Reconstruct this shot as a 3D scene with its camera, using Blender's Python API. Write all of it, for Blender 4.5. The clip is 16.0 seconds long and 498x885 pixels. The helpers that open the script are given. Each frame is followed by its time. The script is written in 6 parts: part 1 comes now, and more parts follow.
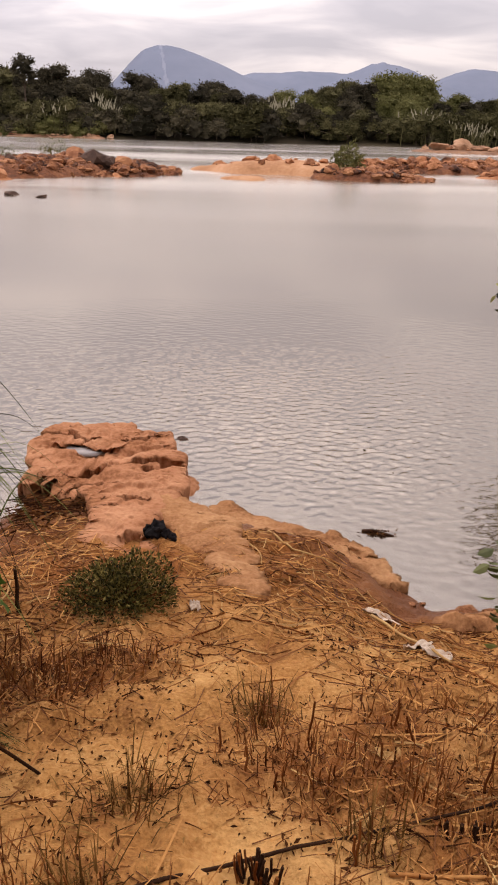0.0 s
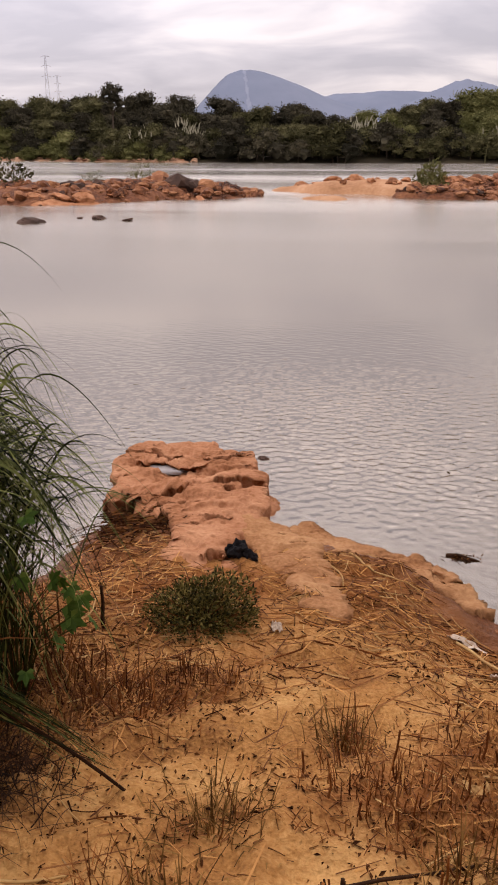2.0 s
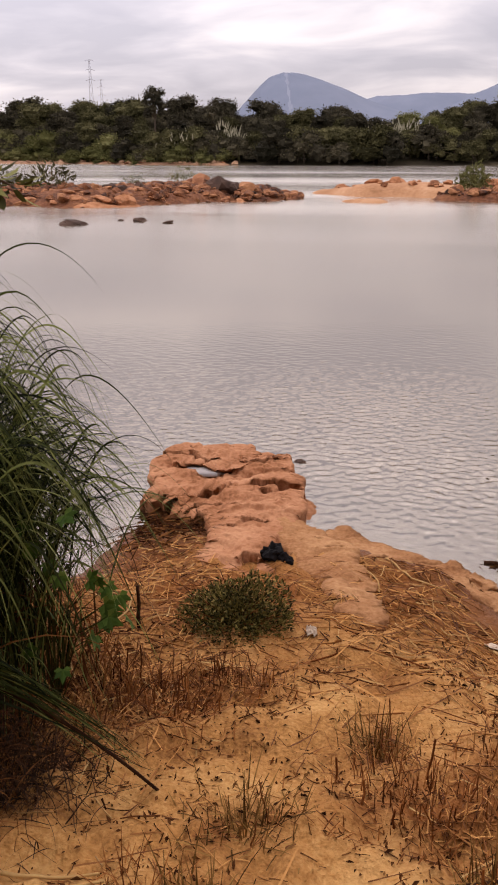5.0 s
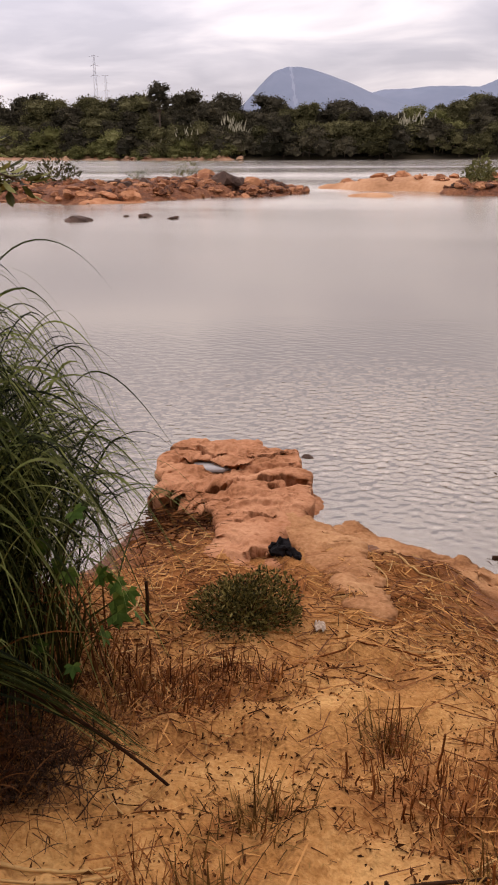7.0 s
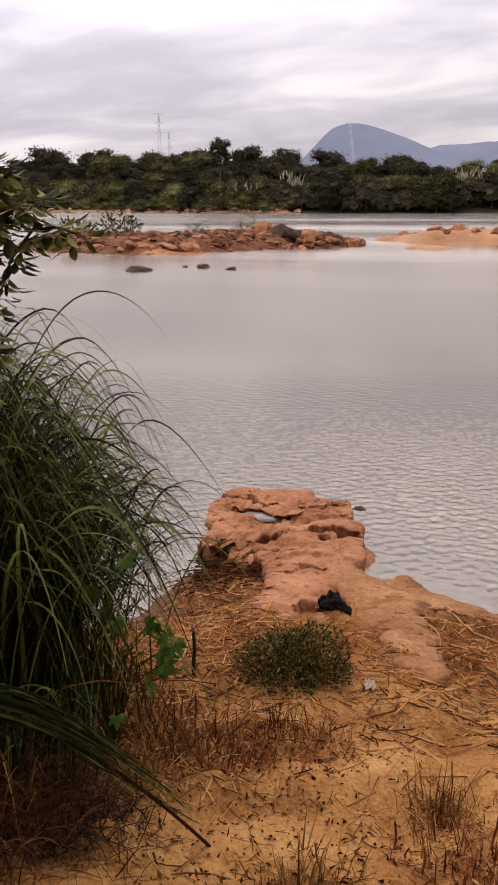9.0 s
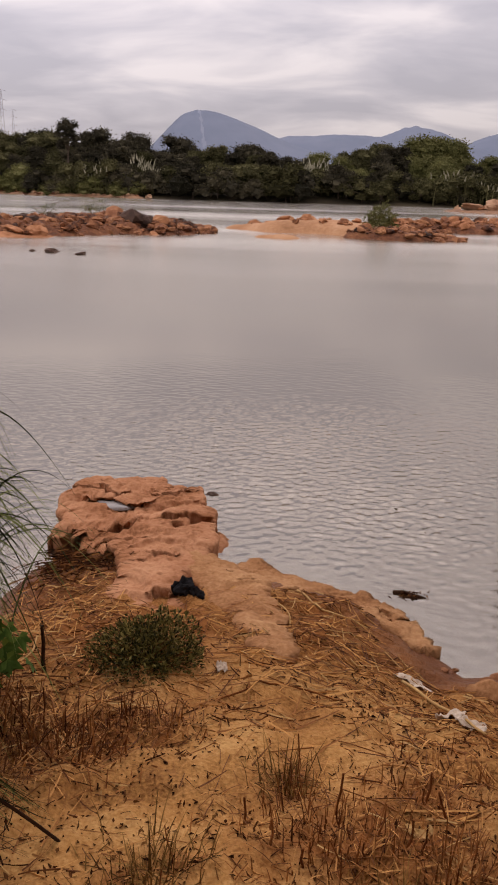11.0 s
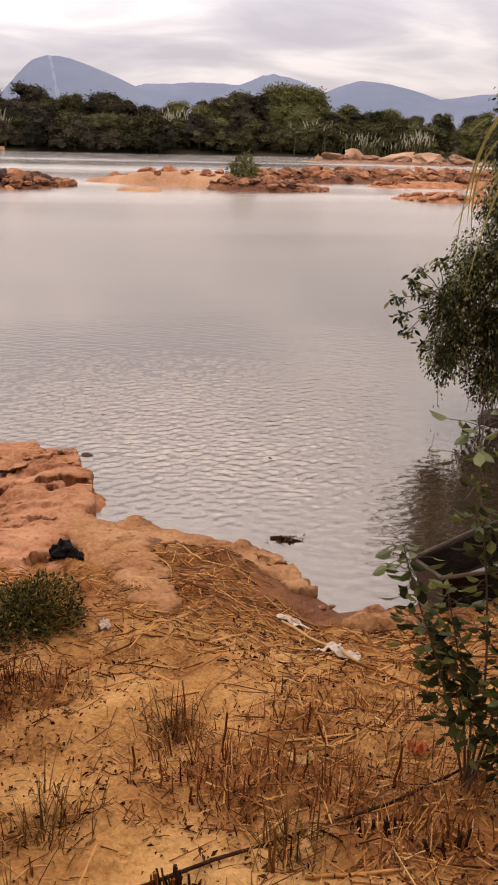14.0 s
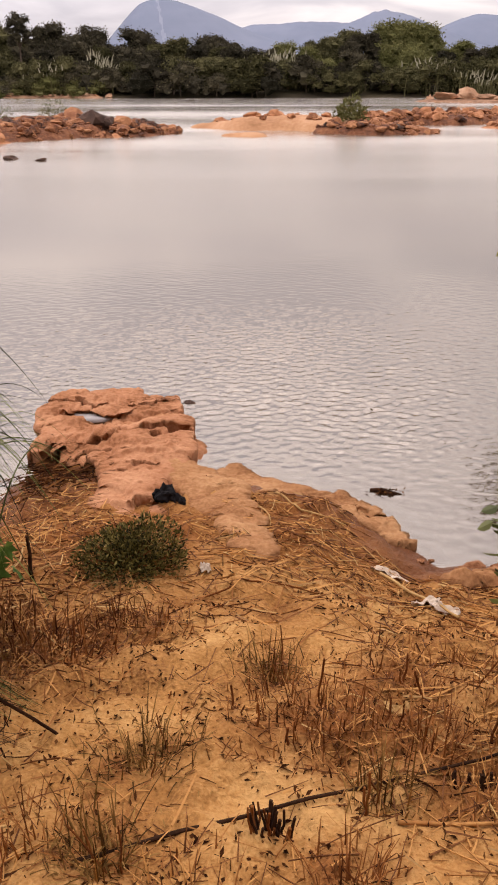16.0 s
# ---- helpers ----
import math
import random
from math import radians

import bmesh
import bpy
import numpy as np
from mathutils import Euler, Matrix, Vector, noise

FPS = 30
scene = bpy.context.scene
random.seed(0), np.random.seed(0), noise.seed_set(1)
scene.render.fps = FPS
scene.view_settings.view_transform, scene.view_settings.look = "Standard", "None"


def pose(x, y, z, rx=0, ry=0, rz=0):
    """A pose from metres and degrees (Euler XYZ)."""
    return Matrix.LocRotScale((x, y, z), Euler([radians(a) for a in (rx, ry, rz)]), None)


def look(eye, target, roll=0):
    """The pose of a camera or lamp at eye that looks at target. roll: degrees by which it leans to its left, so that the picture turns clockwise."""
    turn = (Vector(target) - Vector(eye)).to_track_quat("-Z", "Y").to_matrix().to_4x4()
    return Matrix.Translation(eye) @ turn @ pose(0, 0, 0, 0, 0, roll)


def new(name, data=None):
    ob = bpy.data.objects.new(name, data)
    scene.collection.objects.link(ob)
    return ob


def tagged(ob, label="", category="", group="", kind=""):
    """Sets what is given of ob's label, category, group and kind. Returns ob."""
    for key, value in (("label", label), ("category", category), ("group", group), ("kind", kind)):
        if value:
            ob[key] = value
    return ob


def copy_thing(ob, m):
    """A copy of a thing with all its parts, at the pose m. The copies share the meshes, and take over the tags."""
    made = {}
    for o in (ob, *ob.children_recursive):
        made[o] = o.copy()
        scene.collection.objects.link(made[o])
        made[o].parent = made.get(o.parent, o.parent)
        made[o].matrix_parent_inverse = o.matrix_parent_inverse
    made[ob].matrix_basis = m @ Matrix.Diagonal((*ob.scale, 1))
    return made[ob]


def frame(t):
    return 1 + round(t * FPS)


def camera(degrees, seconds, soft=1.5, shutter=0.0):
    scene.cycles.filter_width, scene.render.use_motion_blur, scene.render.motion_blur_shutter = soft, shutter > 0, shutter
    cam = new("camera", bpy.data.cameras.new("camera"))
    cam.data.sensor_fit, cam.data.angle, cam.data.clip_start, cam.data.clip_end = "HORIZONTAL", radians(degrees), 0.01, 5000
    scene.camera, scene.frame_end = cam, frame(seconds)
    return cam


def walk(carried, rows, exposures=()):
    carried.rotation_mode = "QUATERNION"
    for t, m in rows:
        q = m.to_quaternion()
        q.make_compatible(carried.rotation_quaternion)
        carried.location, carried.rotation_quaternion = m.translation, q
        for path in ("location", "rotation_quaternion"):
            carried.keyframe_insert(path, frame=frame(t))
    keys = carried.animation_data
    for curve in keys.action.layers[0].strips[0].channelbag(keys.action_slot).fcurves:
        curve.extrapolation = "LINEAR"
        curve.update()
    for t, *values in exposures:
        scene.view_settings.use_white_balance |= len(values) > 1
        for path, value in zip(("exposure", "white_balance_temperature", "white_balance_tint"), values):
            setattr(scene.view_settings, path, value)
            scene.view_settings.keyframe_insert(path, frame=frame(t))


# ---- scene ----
cam = camera(34.5, 16.0, soft=1.95)
PATH = [
    (0, (0.029, 0.028, 2.194), (0.031, 1.889, 1.46), 1.6),
    (0.5, (0.013, 0.015, 2.208), (-0.088, 1.88, 1.493), 1.5),
    (1, (0.006, 0.019, 2.203), (-0.09, 1.891, 1.507), 1.7),
    (1.5, (0.016, 0.021, 2.202), (-0.16, 1.891, 1.514), -0.1),
    (2, (0.007, 0.026, 2.205), (-0.187, 1.892, 1.512), 0.1),
    (2.5, (0.003, 0.026, 2.201), (-0.213, 1.895, 1.521), 0.4),
    (3, (0.004, 0.027, 2.202), (-0.23, 1.886, 1.502), 0.2),
    (3.5, (0.007, 0.027, 2.205), (-0.237, 1.885, 1.507), 0.2),
    (4, (0.003, 0.029, 2.206), (-0.283, 1.885, 1.52), 0.2),
    (6.5, (0.002, 0.019, 2.21), (-0.277, 1.874, 1.514), -0.3),
    (7, (-0.004, 0.026, 2.207), (-0.303, 1.876, 1.509), -0.4),
    (7.5, (-0.009, 0.007, 2.223), (-0.337, 1.873, 1.58), 0.2),
    (8, (0.0, 0.015, 2.221), (-0.411, 1.87, 1.598), -0.3),
    (8.2, (-0.009, 0.018, 2.223), (-0.453, 1.869, 1.611), -0.3),
    (10.5, (0.01, 0.077, 2.191), (-0.227, 1.98, 1.626), 0.5),
    (11, (0.028, 0.044, 2.209), (-0.051, 1.947, 1.599), 1.7),
    (11.5, (0.036, 0.019, 2.219), (0.058, 1.899, 1.539), 1.3),
    (12, (0.049, 0.023, 2.21), (0.161, 1.888, 1.498), 1.0),
    (12.5, (0.058, 0.011, 2.215), (0.245, 1.869, 1.498), 1.4),
    (13, (0.064, 0.008, 2.217), (0.276, 1.867, 1.51), 1.0),
    (13.5, (0.059, 0.012, 2.213), (0.272, 1.869, 1.502), 1.2),
    (14, (0.054, 0.014, 2.214), (0.281, 1.871, 1.507), 1.4),
    (14.5, (0.049, 0.016, 2.213), (0.321, 1.849, 1.46), 1.5),
    (15, (0.06, 0.01, 2.213), (0.251, 1.817, 1.377), 0.6),
    (15.5, (0.049, 0.012, 2.212), (0.149, 1.828, 1.38), 0.5),
    (16, (0.041, 0.018, 2.205), (0.022, 1.841, 1.382), -0.1),
]
walk(cam, [(t, look(eye, target, roll)) for t, eye, target, roll in PATH], [(0.0, 0.12, 8500.0, 21.0), (1.0, 0.00, 8400.0, 21.0), (2.5, 0.00, 8200.0, 21.0), (7.5, 0.04, 8150.0, 21.0), (8.2, 0.02, 8100.0, 21.0), (10.3, -0.30, 8200.0, 21.0), (11.0, -0.35, 8300.0, 21.0), (12.0, 0.02, 8500.0, 21.0), (14.0, 0.08, 8500.0, 20.0), (14.5, 0.13, 8400.0, 20.0), (15.0, 0.34, 8500.0, 19.0), (15.5, 0.32, 8500.0, 19.0), (16.0, 0.28, 8400.0, 20.0)])

# ---- light: an overcast afternoon ----
SUN_EL, SUN_AZ = 70.0, 10.0
world = bpy.data.worlds.new("overcast_sky")
scene.world = world
world.use_nodes = True
wn, wl = world.node_tree.nodes, world.node_tree.links
wn.clear()


def wnode(kind, **inputs):
    n = wn.new(kind)
    for k, v in inputs.items():
        n.inputs[k.replace("_", " ")].default_value = v
    return n


def wmath(op, a, b=None, clamp=False):
    n = wn.new("ShaderNodeMath")
    n.operation, n.use_clamp = op, clamp
    for i, v in enumerate((a, b)):
        if v is None:
            continue
        if isinstance(v, (int, float)):
            n.inputs[i].default_value = v
        else:
            wl.new(v, n.inputs[i])
    return n.outputs[0]


coord = wn.new("ShaderNodeTexCoord")
sep = wn.new("ShaderNodeSeparateXYZ")
wl.new(coord.outputs["Generated"], sep.inputs[0])
up = wmath("MAXIMUM", sep.outputs[2], 0.0)
den = wmath("ADD", up, 0.26)
flat = wn.new("ShaderNodeCombineXYZ")
wl.new(wmath("DIVIDE", sep.outputs[0], den), flat.inputs[0])
wl.new(wmath("DIVIDE", sep.outputs[1], den), flat.inputs[1])
flat.inputs[2].default_value = 3.7
stretch = wn.new("ShaderNodeMapping")
stretch.inputs["Scale"].default_value = (0.75, 1.25, 1.0)
stretch.inputs["Rotation"].default_value = (0, 0, radians(-12))
wl.new(flat.outputs[0], stretch.inputs[0])
cloud = wnode("ShaderNodeTexNoise", Scale=2.3, Detail=5.0, Roughness=0.50, Distortion=0.4)
wl.new(stretch.outputs[0], cloud.inputs["Vector"])
ramp = wn.new("ShaderNodeValToRGB")
ramp.color_ramp.elements[0].position, ramp.color_ramp.elements[0].color = 0.37, (0.455, 0.52, 0.69, 1)
ramp.color_ramp.elements[1].position, ramp.color_ramp.elements[1].color = 0.66, (0.80, 0.875, 1.05, 1)
mid = ramp.color_ramp.elements.new(0.50)
mid.color = (0.565, 0.635, 0.815, 1)
wl.new(cloud.outputs[0], ramp.inputs[0])
sky = wn.new("ShaderNodeTexSky")
sky.sky_type, sky.sun_disc = "NISHITA", False
sky.sun_elevation, sky.sun_rotation = radians(SUN_EL), radians(SUN_AZ)
sky.air_density, sky.dust_density = 1.0, 3.0
blue = wn.new("ShaderNodeBackground")
blue.inputs[1].default_value = 0.022
wl.new(sky.outputs[0], blue.inputs[0])
grey = wn.new("ShaderNodeBackground")
wl.new(ramp.outputs[0], grey.inputs[0])
wl.new(wmath("MULTIPLY", wmath("ADD", wmath("MULTIPLY", up, 2.2), 0.75), wmath("ADD", wmath("MULTIPLY", sep.outputs[0], -0.32), 1.0)), grey.inputs[1])
both = wn.new("ShaderNodeAddShader")
wl.new(blue.outputs[0], both.inputs[0])
wl.new(grey.outputs[0], both.inputs[1])
wout = wn.new("ShaderNodeOutputWorld")
wl.new(both.outputs[0], wout.inputs[0])

sun = new("sun", bpy.data.lights.new("sun", "SUN"))
sun.data.energy, sun.data.angle, sun.data.color = 0.55, radians(100), (1.0, 0.90, 0.76)
sun.matrix_world = look((0, 0, 60), (-60 * math.sin(radians(SUN_AZ)) / math.tan(radians(SUN_EL)), -60 * math.cos(radians(SUN_AZ)) / math.tan(radians(SUN_EL)), 0))

# ---- materials ----


def material(name, stops, scale=8.0, fine=60.0, rough=0.85, bump=0.3, bump_scale=40.0, vary=0.0, island=0.0, spec=0.3, metal=0.0, coords="Object", see=0.0, size=0.02, stretch=(1, 1, 1)):
    """Noise at two scales through a ramp of colours; vary: brightness by object, island: by piece; see: light let through (leaves)."""
    m = bpy.data.materials.new(name)
    m.use_nodes = True
    n, l = m.node_tree.nodes, m.node_tree.links
    b = n["Principled BSDF"]
    tc = n.new("ShaderNodeTexCoord")
    mp = n.new("ShaderNodeMapping")
    mp.inputs["Scale"].default_value = stretch
    l.new(tc.outputs[coords], mp.inputs[0])
    big, small = n.new("ShaderNodeTexNoise"), n.new("ShaderNodeTexNoise")
    big.inputs["Scale"].default_value, big.inputs["Detail"].default_value = scale, 6
    small.inputs["Scale"].default_value, small.inputs["Detail"].default_value = fine, 4
    l.new(mp.outputs[0], big.inputs["Vector"]), l.new(mp.outputs[0], small.inputs["Vector"])
    mx = n.new("ShaderNodeMix")
    mx.inputs[0].default_value = 0.35
    l.new(big.outputs[0], mx.inputs[2]), l.new(small.outputs[0], mx.inputs[3])
    value = mx.outputs[0]

    def plus(value, source, amount):
        s = n.new("ShaderNodeMath")
        s.operation = "MULTIPLY_ADD"
        s.inputs[1].default_value = amount
        l.new(source, s.inputs[0])
        o = n.new("ShaderNodeMath")
        o.operation = "ADD"
        o.inputs[1].default_value = -amount / 2
        l.new(value, o.inputs[0])
        l.new(o.outputs[0], s.inputs[2])
        return s.outputs[0]

    if vary:
        value = plus(value, n.new("ShaderNodeObjectInfo").outputs["Random"], vary)
    if island:
        value = plus(value, n.new("ShaderNodeNewGeometry").outputs["Random Per Island"], island)
    r = n.new("ShaderNodeValToRGB")
    e = r.color_ramp.elements
    while len(e) < len(stops):
        e.new(0.5)
    for el, (p, c) in zip(e, stops):
        el.position, el.color = p, (*c, 1)
    l.new(value, r.inputs[0])
    l.new(r.outputs[0], b.inputs["Base Color"])
    b.inputs["Roughness"].default_value, b.inputs["Metallic"].default_value = rough, metal
    b.inputs["Specular IOR Level"].default_value = spec
    if bump:
        t = n.new("ShaderNodeTexNoise")
        t.inputs["Scale"].default_value, t.inputs["Detail"].default_value = bump_scale, 5
        l.new(mp.outputs[0], t.inputs["Vector"])
        bp = n.new("ShaderNodeBump")
        bp.inputs["Strength"].default_value, bp.inputs["Distance"].default_value = bump, size
        l.new(t.outputs[0], bp.inputs["Height"])
        l.new(bp.outputs[0], b.inputs["Normal"])
    if see:
        tr, add = n.new("ShaderNodeBsdfTranslucent"), n.new("ShaderNodeMixShader")
        l.new(r.outputs[0], tr.inputs[0])
        add.inputs[0].default_value = see
        l.new(b.outputs[0], add.inputs[1]), l.new(tr.outputs[0], add.inputs[2])
        l.new(add.outputs[0], n["Material Output"].inputs[0])
    return m


def ground_material():
    """Sand that is dark and smooth where the river wets it ('wet'), and brown by a second mask where litter rots into
    it and, under reeds and rock, for painted shade.
    """
    m = material("river_sand", [(0.33, (0.215, 0.088, 0.026)), (0.47, (0.44, 0.208, 0.066)), (0.62, (0.59, 0.322, 0.118))], 3.2, 70.0, 0.92, 0.9, 55.0, size=0.02, spec=0.15)
    n, l = m.node_tree.nodes, m.node_tree.links
    b = n["Principled BSDF"]
    col = b.inputs["Base Color"].links[0].from_socket
    for name, colour, most in (("soil_shade", (0.235, 0.076, 0.020), 0.82), ("wet", (0.15, 0.052, 0.021), 0.92)):
        at = n.new("ShaderNodeAttribute")
        at.attribute_name = name
        mul = n.new("ShaderNodeMath")
        mul.operation, mul.use_clamp = "MULTIPLY", True
        mul.inputs[1].default_value = most
        l.new(at.outputs["Fac"], mul.inputs[0])
        mx = n.new("ShaderNodeMix")
        mx.data_type = "RGBA"
        l.new(mul.outputs[0], mx.inputs[0])
        l.new(col, mx.inputs[6])
        mx.inputs[7].default_value = (*colour, 1)
        col = mx.outputs[2]
        if name == "wet":
            mr = n.new("ShaderNodeMath")
            mr.operation = "MULTIPLY_ADD"
            mr.inputs[1].default_value, mr.inputs[2].default_value = -0.5, 0.92
            l.new(at.outputs["Fac"], mr.inputs[0])
            l.new(mr.outputs[0], b.inputs["Roughness"])
    l.new(col, b.inputs["Base Color"])
    return m


def water_material():
    """Silty river water: a cloudy body that clears in the shallows ('shallow') under a rippled reflecting surface."""
    m = bpy.data.materials.new("silty_water")
    m.use_nodes = True
    n, l = m.node_tree.nodes, m.node_tree.links
    n.remove(n["Principled BSDF"])
    tc = n.new("ShaderNodeTexCoord")

    def noise_tex(scale, detail, sx=1.0, sy=1.0, rz=0.0, distort=0.0):
        mp = n.new("ShaderNodeMapping")
        mp.inputs["Scale"].default_value, mp.inputs["Rotation"].default_value = (sx, sy, 1), (0, 0, radians(rz))
        l.new(tc.outputs["Object"], mp.inputs[0])
        t = n.new("ShaderNodeTexNoise")
        t.inputs["Scale"].default_value, t.inputs["Detail"].default_value, t.inputs["Distortion"].default_value = scale, detail, distort
        l.new(mp.outputs[0], t.inputs["Vector"])
        return t.outputs[0]

    def calc(op, a, b, clamp=False):
        k = n.new("ShaderNodeMath")
        k.operation, k.use_clamp = op, clamp
        for i, v in enumerate((a, b)):
            if isinstance(v, (int, float)):
                k.inputs[i].default_value = v
            else:
                l.new(v, k.inputs[i])
        return k.outputs[0]

    def wavelets(scale, rz, distort):
        mp = n.new("ShaderNodeMapping")
        mp.inputs["Rotation"].default_value = (0, 0, radians(rz))
        l.new(tc.outputs["Object"], mp.inputs[0])
        t = n.new("ShaderNodeTexWave")
        t.wave_type, t.bands_direction, t.wave_profile = "BANDS", "Y", "SIN"
        t.inputs["Scale"].default_value, t.inputs["Distortion"].default_value = scale, distort
        t.inputs["Detail"].default_value, t.inputs["Detail Scale"].default_value = 1.0, 2.2
        l.new(mp.outputs[0], t.inputs["Vector"])
        return t.outputs["Fac"]

    ripple = calc("ADD", calc("MULTIPLY", wavelets(2.1, 27, 5.0), 0.34), calc("ADD", calc("MULTIPLY", wavelets(2.7, -21, 4.5), 0.28), calc("MULTIPLY", noise_tex(13.0, 1.5, 0.8, 1.15, 24, 0.5), 0.62)))
    swell = noise_tex(1.6, 2.0, 0.8, 1.2, -10)
    patch = noise_tex(0.16, 2.0, 0.7, 1.0, 20)
    blow = calc("MULTIPLY", calc("SUBTRACT", patch, 0.38, True), 4.5, True)
    at = n.new("ShaderNodeAttribute")
    at.attribute_name = "breeze"
    height = calc("ADD", calc("MULTIPLY", ripple, calc("ADD", calc("MULTIPLY", at.outputs["Fac"], 1.0), calc("MULTIPLY", blow, 0.05))), calc("MULTIPLY", swell, 0.25))
    bp = n.new("ShaderNodeBump")
    bp.inputs["Strength"].default_value, bp.inputs["Distance"].default_value = 1.0, 0.009
    l.new(height, bp.inputs["Height"])
    cr = n.new("ShaderNodeValToRGB")
    cr.color_ramp.elements[0].position, cr.color_ramp.elements[0].color = 0.35, (0.066, 0.042, 0.025, 1)
    cr.color_ramp.elements[1].position, cr.color_ramp.elements[1].color = 0.68, (0.088, 0.058, 0.036, 1)
    l.new(noise_tex(0.35, 3.0), cr.inputs[0])
    body = n.new("ShaderNodeBsdfDiffuse")
    l.new(cr.outputs[0], body.inputs[0])
    clear = n.new("ShaderNodeBsdfTransparent")
    clear.inputs[0].default_value = (0.90, 0.80, 0.68, 1)
    sh = n.new("ShaderNodeAttribute")
    sh.attribute_name = "shallow"
    m1 = n.new("ShaderNodeMixShader")
    l.new(sh.outputs["Fac"], m1.inputs[0]), l.new(body.outputs[0], m1.inputs[1]), l.new(clear.outputs[0], m1.inputs[2])
    gl = n.new("ShaderNodeBsdfGlossy")
    gl.inputs["Color"].default_value = (1.0, 0.95, 0.87, 1)
    ch = n.new("ShaderNodeAttribute")
    ch.attribute_name = "chop"
    streak = calc("MULTIPLY", calc("SUBTRACT", noise_tex(0.05, 4.0, 0.35, 2.2, 3), 0.36, True), 3.2, True)
    l.new(calc("ADD", calc("MULTIPLY", ch.outputs["Fac"], calc("ADD", calc("MULTIPLY", streak, 0.12), 0.13)), 0.045), gl.inputs["Roughness"])
    l.new(bp.outputs[0], gl.inputs["Normal"])
    fr = n.new("ShaderNodeFresnel")
    fr.inputs["IOR"].default_value = 2.85
    l.new(bp.outputs[0], fr.inputs["Normal"])
    m2 = n.new("ShaderNodeMixShader")
    l.new(fr.outputs[0], m2.inputs[0]), l.new(m1.outputs[0], m2.inputs[1]), l.new(gl.outputs[0], m2.inputs[2])
    l.new(m2.outputs[0], n["Material Output"].inputs[0])
    return m


SAND = ground_material()
WATER = water_material()
FAR_SOIL = material("far_soil", [(0.35, (0.035, 0.025, 0.012)), (0.6, (0.075, 0.055, 0.025))], 0.2, 2.0, 0.95, 0.0)
ROCK = material("worn_rock", [(0.30, (0.11, 0.038, 0.016)), (0.41, (0.26, 0.103, 0.045)), (0.52, (0.375, 0.162, 0.080)), (0.66, (0.485, 0.238, 0.126))], 3.6, 46.0, 0.9, 0.7, 30.0, spec=0.10, size=0.016)
SANDY_ROCK = material("sandy_rock", [(0.30, (0.13, 0.050, 0.019)), (0.42, (0.26, 0.112, 0.046)), (0.53, (0.36, 0.172, 0.077)), (0.66, (0.46, 0.245, 0.116))], 3.2, 50.0, 0.92, 0.7, 36.0, spec=0.10, size=0.016)
RED_ROCK = material("red_rock", [(0.28, (0.030, 0.011, 0.006)), (0.5, (0.200, 0.072, 0.030)), (0.78, (0.43, 0.195, 0.088))], 1.3, 9.0, 0.88, 0.6, 6.0, vary=0.35, size=0.12)
BED_ROCK = material("rubble_bed", [(0.3, (0.045, 0.017, 0.009)), (0.5, (0.155, 0.054, 0.022)), (0.72, (0.30, 0.125, 0.053))], 1.6, 9.0, 0.9, 0.9, 6.0, size=0.15)
DARK_ROCK = material("dark_rock", [(0.3, (0.035, 0.020, 0.014)), (0.6, (0.095, 0.050, 0.032)), (0.75, (0.20, 0.115, 0.075))], 1.1, 8.0, 0.85, 0.6, 6.0, vary=0.2, size=0.1)
PALE_ROCK = material("pale_rock", [(0.3, (0.15, 0.070, 0.036)), (0.5, (0.34, 0.182, 0.102)), (0.7, (0.50, 0.30, 0.180))], 0.8, 5.0, 0.88, 0.6, 4.0, vary=0.25, size=0.12)
BAR_SAND = material("bar_sand", [(0.3, (0.25, 0.112, 0.050)), (0.5, (0.40, 0.200, 0.098)), (0.7, (0.50, 0.285, 0.160))], 0.6, 6.0, 0.92, 0.4, 5.0, size=0.05)
# distance haze is put into the hill and cliff colours as blue-grey
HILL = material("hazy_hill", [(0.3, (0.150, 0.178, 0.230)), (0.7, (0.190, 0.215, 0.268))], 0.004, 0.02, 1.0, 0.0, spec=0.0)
CLIFF = material("hazy_bare_cliff", [(0.3, (0.205, 0.228, 0.28)), (0.7, (0.24, 0.26, 0.31))], 0.01, 0.05, 1.0, 0.0, spec=0.0)
BARK = material("bark", [(0.3, (0.05, 0.035, 0.025)), (0.7, (0.16, 0.115, 0.08))], 5.0, 40.0, 0.92, 0.7, 30.0, stretch=(1, 1, 0.25))
GREENS = [
    material("dark_foliage", [(0.22, (0.015, 0.014, 0.008)), (0.5, (0.045, 0.039, 0.025)), (0.8, (0.120, 0.103, 0.062))], 0.35, 1.6, 0.75, 0.0, vary=0.34, island=0.32, see=0.15, spec=0.05),
    material("olive_foliage", [(0.22, (0.026, 0.024, 0.010)), (0.5, (0.076, 0.070, 0.030)), (0.8, (0.175, 0.158, 0.075))], 0.35, 1.6, 0.75, 0.0, vary=0.30, island=0.32, see=0.15, spec=0.05),
    material("light_foliage", [(0.22, (0.046, 0.048, 0.014)), (0.5, (0.120, 0.118, 0.042)), (0.8, (0.230, 0.215, 0.090))], 0.35, 1.6, 0.75, 0.0, vary=0.24, island=0.32, see=0.18, spec=0.05),
]
PLUME = material("cane_plume", [(0.3, (0.20, 0.18, 0.115)), (0.7, (0.38, 0.345, 0.235))], 2.0, 9.0, 0.9, 0.0, island=0.3)
# steel lightened towards the hill colour in place of haze over it
STEEL = material("hazy_galvanised_steel", [(0.3, (0.42, 0.42, 0.46)), (0.7, (0.50, 0.50, 0.54))], 0.5, 5.0, 0.7, 0.0)

